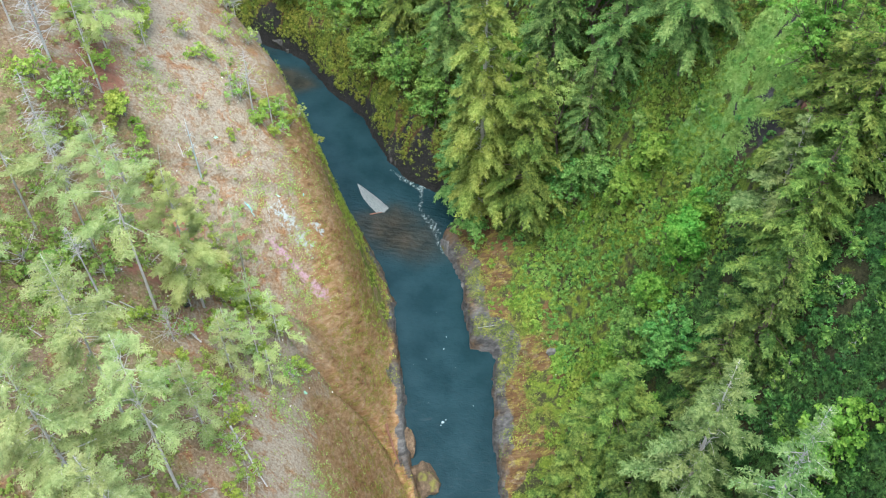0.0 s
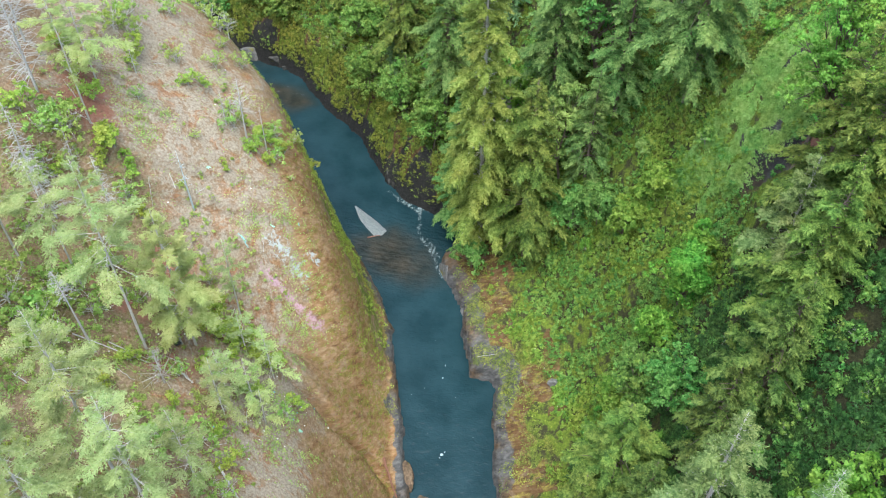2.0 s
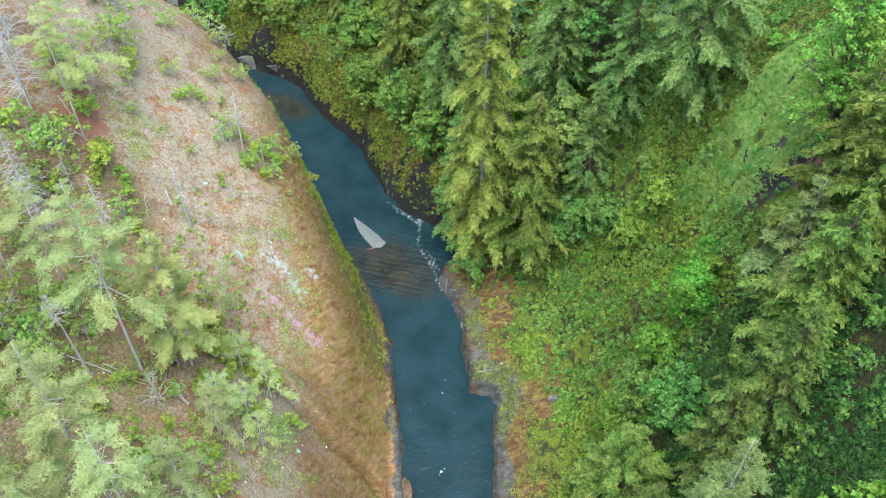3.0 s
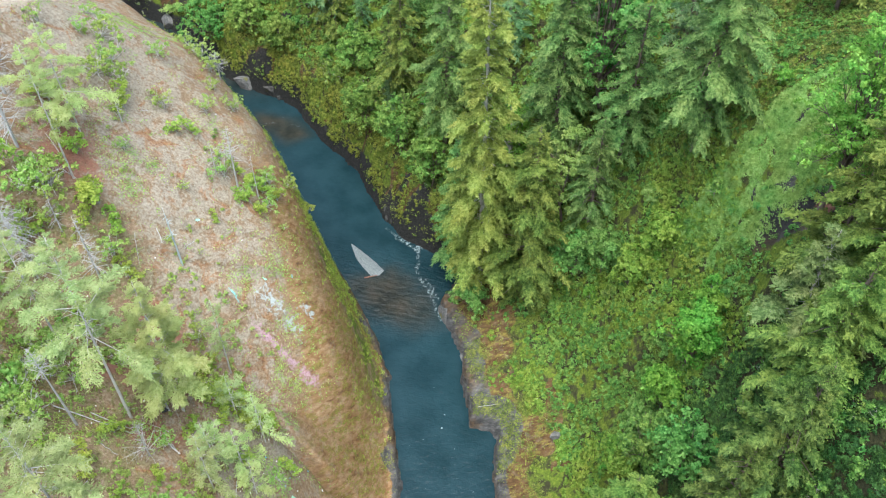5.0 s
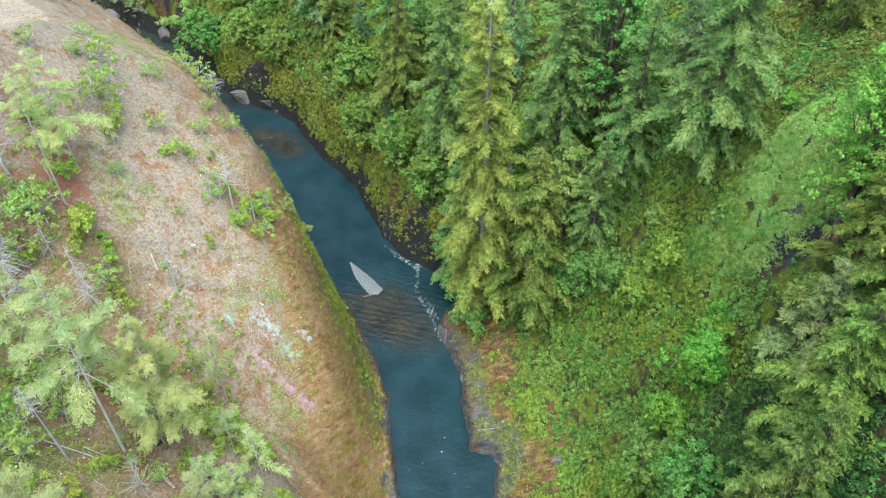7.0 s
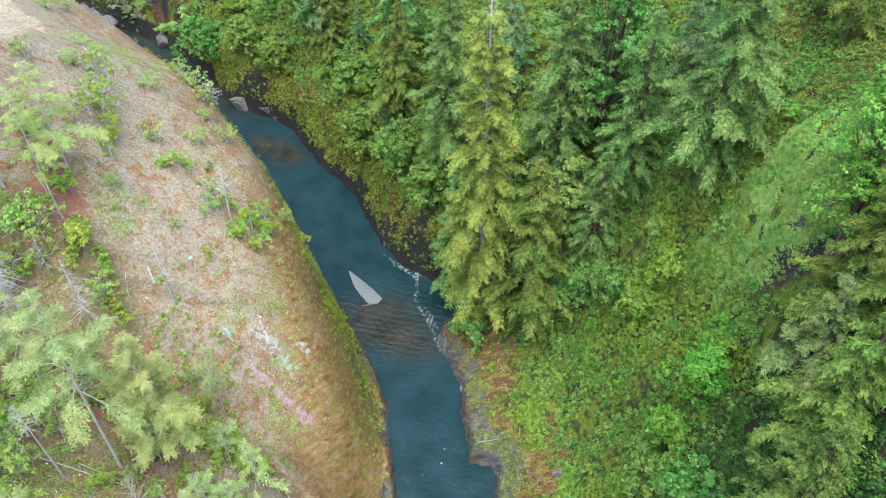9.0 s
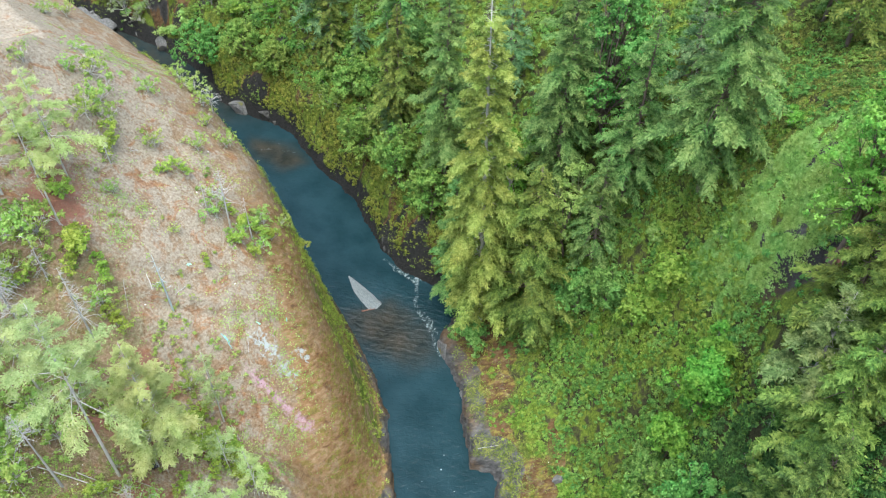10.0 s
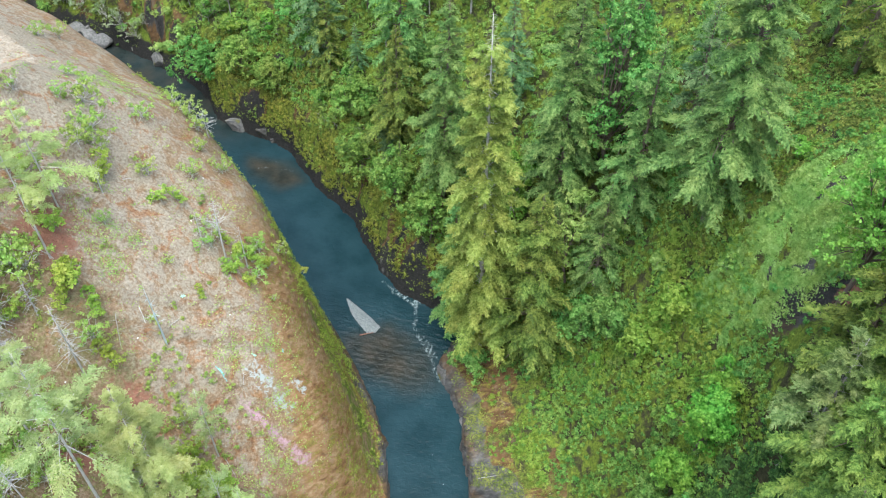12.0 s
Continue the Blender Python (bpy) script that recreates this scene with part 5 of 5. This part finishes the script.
ROCK_DARK = rock_material("dark_cliff_rock", (0.015, 0.015, 0.014), (0.05, 0.048, 0.044), (0.13, 0.125, 0.118), 0.04)


def boulder_mesh(seed, sx, sy, sz, material, cuts=7, level=4, rough=0.1):
    """A rock with broken faces: a ball cut flat by several planes, then roughened."""
    g = np.random.default_rng(seed)
    bm = bmesh.new()
    bmesh.ops.create_icosphere(bm, subdivisions=level, radius=1.0)
    planes = [(Vector(g.normal(0, 1, 3)).normalized(), g.uniform(0.42, 0.8)) for _ in range(cuts + 6)]
    shift = Vector(g.uniform(-50, 50, 3))
    for v in bm.verts:
        p = v.co.copy()
        for n, h in planes:
            over = p.dot(n) - h
            if over > 0:
                p -= n * over * 0.92
        p *= 1 + rough * noise.fractal(p * 1.7 + shift, 0.9, 2.1, 4)
        v.co = (p.x * sx, p.y * sy, p.z * sz)
    me = bpy.data.meshes.new("boulder")
    bm.to_mesh(me)
    bm.free()
    me.materials.append(material)
    return me


def boulder(seed, x, y, z, sx, sy, sz, spin, material, label, group="", level=4, cuts=7, rough=0.1):
    ob = new("boulder", boulder_mesh(seed, sx, sy, sz, material, cuts, level, rough))
    ob.matrix_basis = pose(x, y, z, 0, 0, spin)
    return tagged(ob, label, "rock", group)


boulder(301, -2.5, 58.3, -0.4, 3.0, 4.6, 3.0, 20, ROCK_BROWN, "rusty rock knob standing in the river edge", level=5, cuts=16, rough=0.22)
boulder(302, 5.7, 83.0, -0.6, 2.6, 4.0, 3.2, -5, ROCK_GREY, "grey rock ledge jutting into the river", level=5, cuts=18, rough=0.05)
boulder(303, 6.4, 80.6, -0.7, 2.9, 1.7, 3.0, 5, ROCK_GREY, "broken grey rock ledge above dark water", level=5, cuts=18, rough=0.05)
boulder(304, 9.3, 77.0, -0.4, 1.6, 3.0, 3.2, -8, ROCK_GREY, "grey rock block at the river edge", level=5, cuts=18, rough=0.05)
boulder(305, 15.6, 75.4, ground_at(15.6, 75.4) + 0.2, 1.1, 0.8, 0.8, 30, ROCK_GREY, "pale grey block on the mossy bank")
boulder(307, 0.9, 99.6, -0.4, 1.5, 2.4, 3.0, 35, ROCK_GREY, "grey rock point in the river bend")
boulder(308, -55.6, 172.1, 0.0, 2.4, 2.0, 2.2, 30, ROCK_GREY, "large pale boulder in the river")
boulder(309, -71.5, 181.4, 0.6, 2.0, 1.6, 2.2, 70, ROCK_GREY, "pale boulder beside the river")
boulder(310, -36.5, 154.0, 0.2, 4.2, 2.2, 2.4, 20, ROCK_GREY, "rounded grey rock at the river bend")
boulder(311, -4.8, 63.3, -0.2, 1.2, 2.8, 2.2, 0, ROCK_BROWN, "rusty brown rock at the foot of the slope", rough=0.2)
g = np.random.default_rng(9)
for k in range(34):
    x = -55 - 24 * g.random()
    y = 173.0 + (-55 - x) * 0.58 + g.normal(0, 1.9)
    s = g.uniform(0.8, 2.6)
    boulder(600 + k, x, y, g.uniform(-0.6, 0.3), s * g.uniform(0.8, 1.3), s, s * g.uniform(0.7, 1.0), g.uniform(0, 360), ROCK_GREY, "grey boulder in a pile across the river", "river boulders", 3)
far_bank = [(float(a) + (float(c) - float(a)) * f, float(b) + (float(d) - float(b)) * f) for (a, b), (c, d) in zip(RIGHT_BANK[11:-4], RIGHT_BANK[12:-3]) for f in np.linspace(0, 1, 5)[:-1]]
for k, (x, y) in enumerate(far_bank):
    if k % 3 == 1:
        continue
    s = g.uniform(0.5, 1.3)
    boulder(360 + k, x + g.uniform(0.7, 1.6), y + g.uniform(0.4, 1.2), g.uniform(-0.7, 0.5), s, s * g.uniform(0.8, 1.9), s * g.uniform(0.9, 1.8), g.uniform(0, 360),
            ROCK_DARK if g.random() < 0.95 else ROCK_BROWN, "dark wet rock at the foot of a mossy cliff", "bank rocks", 3)
for k in range(9):
    i = int(g.integers(2, 9))
    f = g.random()
    x, y = RIGHT_BANK[i] * (1 - f) + RIGHT_BANK[i + 1] * f
    s = g.uniform(0.5, 1.2)
    if 74 < y < 82:
        continue
    boulder(420 + k, float(x) + 0.9, float(y), g.uniform(-0.8, 0.2), s, s * g.uniform(1.2, 2.2), s * g.uniform(0.8, 1.3), g.uniform(-20, 20), ROCK_GREY if g.random() < 0.6 else ROCK_BROWN,
            "weathered rock at the river edge", "bank rocks", 3)
for k in range(7):
    i = int(g.integers(3, 9))
    f = g.random()
    x, y = LEFT_BANK[i] * (1 - f) + LEFT_BANK[i + 1] * f
    s = g.uniform(0.5, 0.9)
    boulder(450 + k, float(x) - 0.7, float(y), g.uniform(-0.7, 0.2), s, s * g.uniform(1.6, 2.8), s * g.uniform(0.8, 1.3), g.uniform(-12, 12), ROCK_BROWN if g.random() < 0.6 else ROCK_GREY,
            "weathered rock at the foot of the slope", "bank rocks", 3)

# gravel bar: a low pointed tongue of pale stones
bar_line = [(-15.0, 114.2), (-13.9, 111.0), (-12.3, 108.6), (-11.2, 107.3), (-10.0, 107.5), (-9.3, 108.5), (-11.0, 110.4), (-13.2, 112.6)]
bx, by = np.meshgrid(np.arange(-16, -8.4, 0.14), np.arange(106.4, 115, 0.14))
inb = inside(bx, by, bar_line)
bd, _, _ = bank_distance(bx, by, np.array(bar_line + bar_line[:1]))
bz = WATER + np.where(inb, 0.05 + 0.26 * smooth(0, 1.0, bd), -0.3 * np.clip(bd, 0, 1)) + 0.05 * fractal(bx, by, 0.4, 2, 77)
bf = grid_faces(bx.shape[1], bx.shape[0])
bf = bf[(inb | (bd < 0.3)).ravel()[bf].all(1)]
gravel = link_mesh("gravel_bar", np.stack([bx.ravel(), by.ravel(), bz.ravel()], 1).tolist(), bf.tolist(), plain_material("pale_gravel", (0.155, 0.175, 0.175), 0.9, 0.5, 6.0))
bmm = bmesh.new()
bmm.from_mesh(gravel.data)
bmesh.ops.delete(bmm, geom=[v for v in bmm.verts if not v.link_faces], context="VERTS")
bmm.to_mesh(gravel.data)
bmm.free()
tagged(gravel, "pale gravel bar in the middle of the river", "gravel bar", kind="structure")


def log(name, a, b, r, material, label, category="log", lift=0.1):
    za, zb = ground_at(*a) + lift, ground_at(*b) + lift
    za, zb = max(za, WATER + lift), max(zb, WATER + lift)
    p, q = Vector((*a, za)), Vector((*b, zb))
    root = new(name)
    root.location = p
    g2 = np.random.default_rng(int(abs(a[0] * 100)))
    pts = [(tuple((q - p) * f + Vector(g2.normal(0, 0.04, 3))), r * (1 - 0.5 * f)) for f in np.linspace(0, 1, 6)]
    hang("trunk", tubes_mesh("trunk", [pts], material, 7), root)
    for f in g2.uniform(0.2, 0.95, 4):
        s = (q - p) * f
        e = s + Vector(g2.normal(0, 0.45, 3)) + Vector((0, 0, 0.35))
        hang("branch_stub", tubes_mesh("branch_stub", [[(tuple(s), r * 0.35), (tuple(e), r * 0.12)]], material, 4), root)
    return tagged(root, label, category)


RUSTWOOD = bark_material("wet_red_brown_wood", (0.1, 0.04, 0.025), (0.3, 0.14, 0.09))
log("log", (-7.8, 64.8), (-6.0, 60.2), 0.2, RUSTWOOD, "reddish brown log leaning down to the river", lift=0.5)
log("log", (-12.4, 107.0), (-10.4, 107.4), 0.1, RUSTWOOD, "short reddish driftwood beside the gravel bar")
log("log", (-22.8, 49.6), (-17.8, 42.8), 0.14, DEADWOOD, "long bleached fallen trunk on the slope", lift=0.5)
log("log", (-38.0, 60.5), (-31.0, 59.6), 0.07, DEADWOOD, "bleached fallen pole on rusty soil", lift=0.3)
log("log", (-35.0, 60.9), (-30.8, 60.2), 0.05, DEADWOOD, "thin bleached fallen pole on rusty soil", lift=0.3)
log("log", (-28.4, 60.0), (-26.6, 58.8), 0.12, DEADWOOD, "short pale split log on rusty soil", lift=0.2)
log("log", (19.6, 58.6), (22.4, 56.2), 0.16, DEADWOOD, "pale dead limb beneath dark firs", lift=0.4)
log("log", (5.2, 81.0), (8.0, 81.3), 0.04, DEADWOOD, "thin pale driftwood pole on the rock ledge", lift=0.3)
for k, (x, y) in enumerate(spaced(26, (-46, -16, 40, 108), 2.5, lambda x, y, z, dl, dr: dl > 14, 21)):
    a = g.uniform(0, 6.28)
    ln = g.uniform(0.8, 2.6)
    log("fallen_branch", (x, y), (x + ln * math.cos(a), y + ln * math.sin(a)), g.uniform(0.03, 0.06), DEADWOOD, "small bleached fallen branch on the slope", "branch", 0.12)


# ---------------------------------------------------------------- spray paint and litter on the bare slope
def paint_patch(x, y, rx, ry, spin, colour, label, cut=0.0, seed=0, streak=2.2):
    """A ragged film of paint that follows the ground."""
    n = 0.11
    u, v = np.meshgrid(np.arange(-rx, rx, n), np.arange(-ry, ry, n))
    c, s = math.cos(radians(spin)), math.sin(radians(spin))
    px, py = x + u * c - v * s, y + u * s + v * c
    z, nn = surface(px.ravel(), py.ravel())
    pts = np.stack([px.ravel(), py.ravel(), z], 1) + nn * 0.05
    fade = 1 - (u / rx) ** 2 - (v / ry) ** 2
    m = (fade + 1.5 * fractal(u, v * streak, 0.7, 4, seed) > cut + 0.35).ravel()
    f = grid_faces(u.shape[1], u.shape[0])
    f = f[m[f].sum(1) >= 3]
    use = np.unique(f)
    back = np.zeros(m.size, int)
    back[use] = np.arange(len(use))
    ob = link_mesh("paint_patch", pts[use].tolist(), back[f].tolist(), plain_material("spray_paint", colour, 0.75, 0.25, 2.5))
    return tagged(ob, label, "spray paint", "paint on the slope", kind="stuff")


MINT = (0.2, 0.42, 0.4)
paint_patch(-24.9, 81.6, 0.9, 0.2, -35, MINT, "turquoise paint stroke on the pale slope", 0.1, 4)
paint_patch(-24.1, 80.8, 0.8, 0.16, -40, MINT, "thin turquoise paint stroke on the slope", 0.2, 5)
for k, (x, y) in enumerate([(-21.6, 84.6), (-19.4, 88.0), (-28.8, 87.2), (-17.0, 61.6), (-16.6, 59.4), (-18.6, 86.0)]):
    paint_patch(x, y, 0.45, 0.25, 20 * k, MINT if k % 2 else (0.3, 0.58, 0.42), "small turquoise paint spot on the slope", 0.1, 30 + k)
paint_patch(13.2, 84.5, 0.5, 0.3, 30, (0.4, 0.6, 0.6), "small pale blue paint spot on bank rock", 0.1, 40)
LITTER = [plain_material("white_litter", (0.75, 0.75, 0.73), 0.5, 0.1), plain_material("blue_litter", (0.15, 0.4, 0.5), 0.5, 0.1), plain_material("black_litter", (0.03, 0.03, 0.035), 0.5, 0.2)]
bits = [boulder_mesh(500 + k, 0.22, 0.15, 0.07, LITTER[0], 4, 1) for k in range(3)] + [boulder_mesh(504, 0.2, 0.16, 0.08, LITTER[1], 4, 1), boulder_mesh(505, 0.5, 0.35, 0.25, LITTER[2], 4, 2)]
spots = spaced(34, (-40, -16, 46, 66), 0.9, lambda x, y, z, dl, dr: dl > 11, 22) + spaced(12, (-45, -16, 66, 112), 1.5, lambda x, y, z, dl, dr: dl > 12, 23) + spaced(16, (-21, -14, 55, 65), 0.5, lambda x, y, z, dl, dr: dl > 9, 25) + spaced(6, (9, 17, 70, 90), 1.0, lambda x, y, z, dl, dr: dr > 4, 24)
for k, (x, y) in enumerate(spots):
    kind = 3 if k % 8 == 3 else k % 3
    ob = new("litter", bits[kind])
    s = g.uniform(0.4, 1.0)
    ob.matrix_basis = pose(x, y, float(surface(np.array([x]), np.array([y]))[0][0]) + 0.03, g.uniform(-15, 15), g.uniform(-15, 15), g.uniform(0, 360)) @ Matrix.Diagonal((s, s, s, 1))
    tagged(ob, "blue scrap of litter on the ground" if kind == 3 else "white scrap of litter on the ground", "litter", "litter on the slopes")
sack = new("rubbish_bag", bits[4])
sack.matrix_basis = pose(-29.3, 64.0, ground_at(-29.3, 64.0) + 0.2)
tagged(sack, "black rubbish bag beside a fir", "rubbish bag")

# foam flecks drifting on the water
FOAM = plain_material("river_foam", (0.3, 0.39, 0.41), 0.6, 0.3)
fleck = boulder_mesh(520, 0.5, 0.4, 0.05, FOAM, 3, 2)
for x, y, s in [(0.1, 67.3, 0.9), (0.5, 67.7, 0.4), (-0.2, 66.8, 0.35), (0.2, 79.8, 0.5), (0.6, 82.0, 0.35), (-2.5, 78.0, 0.22), (2.0, 76.5, 0.18), (-4.4, 77.0, 0.2),
                (-1.0, 86.5, 0.16), (4.5, 70.0, 0.2), (-2.0, 70.5, 0.18)]:
    ob = new("foam_fleck", fleck)
    ob.matrix_basis = pose(x, y, WATER + 0.04, 0, 0, 70 * x) @ Matrix.Diagonal((0.7 * s, 0.7 * s, 1, 1))
    tagged(ob, "small white fleck of foam on water", "foam", "foam flecks")
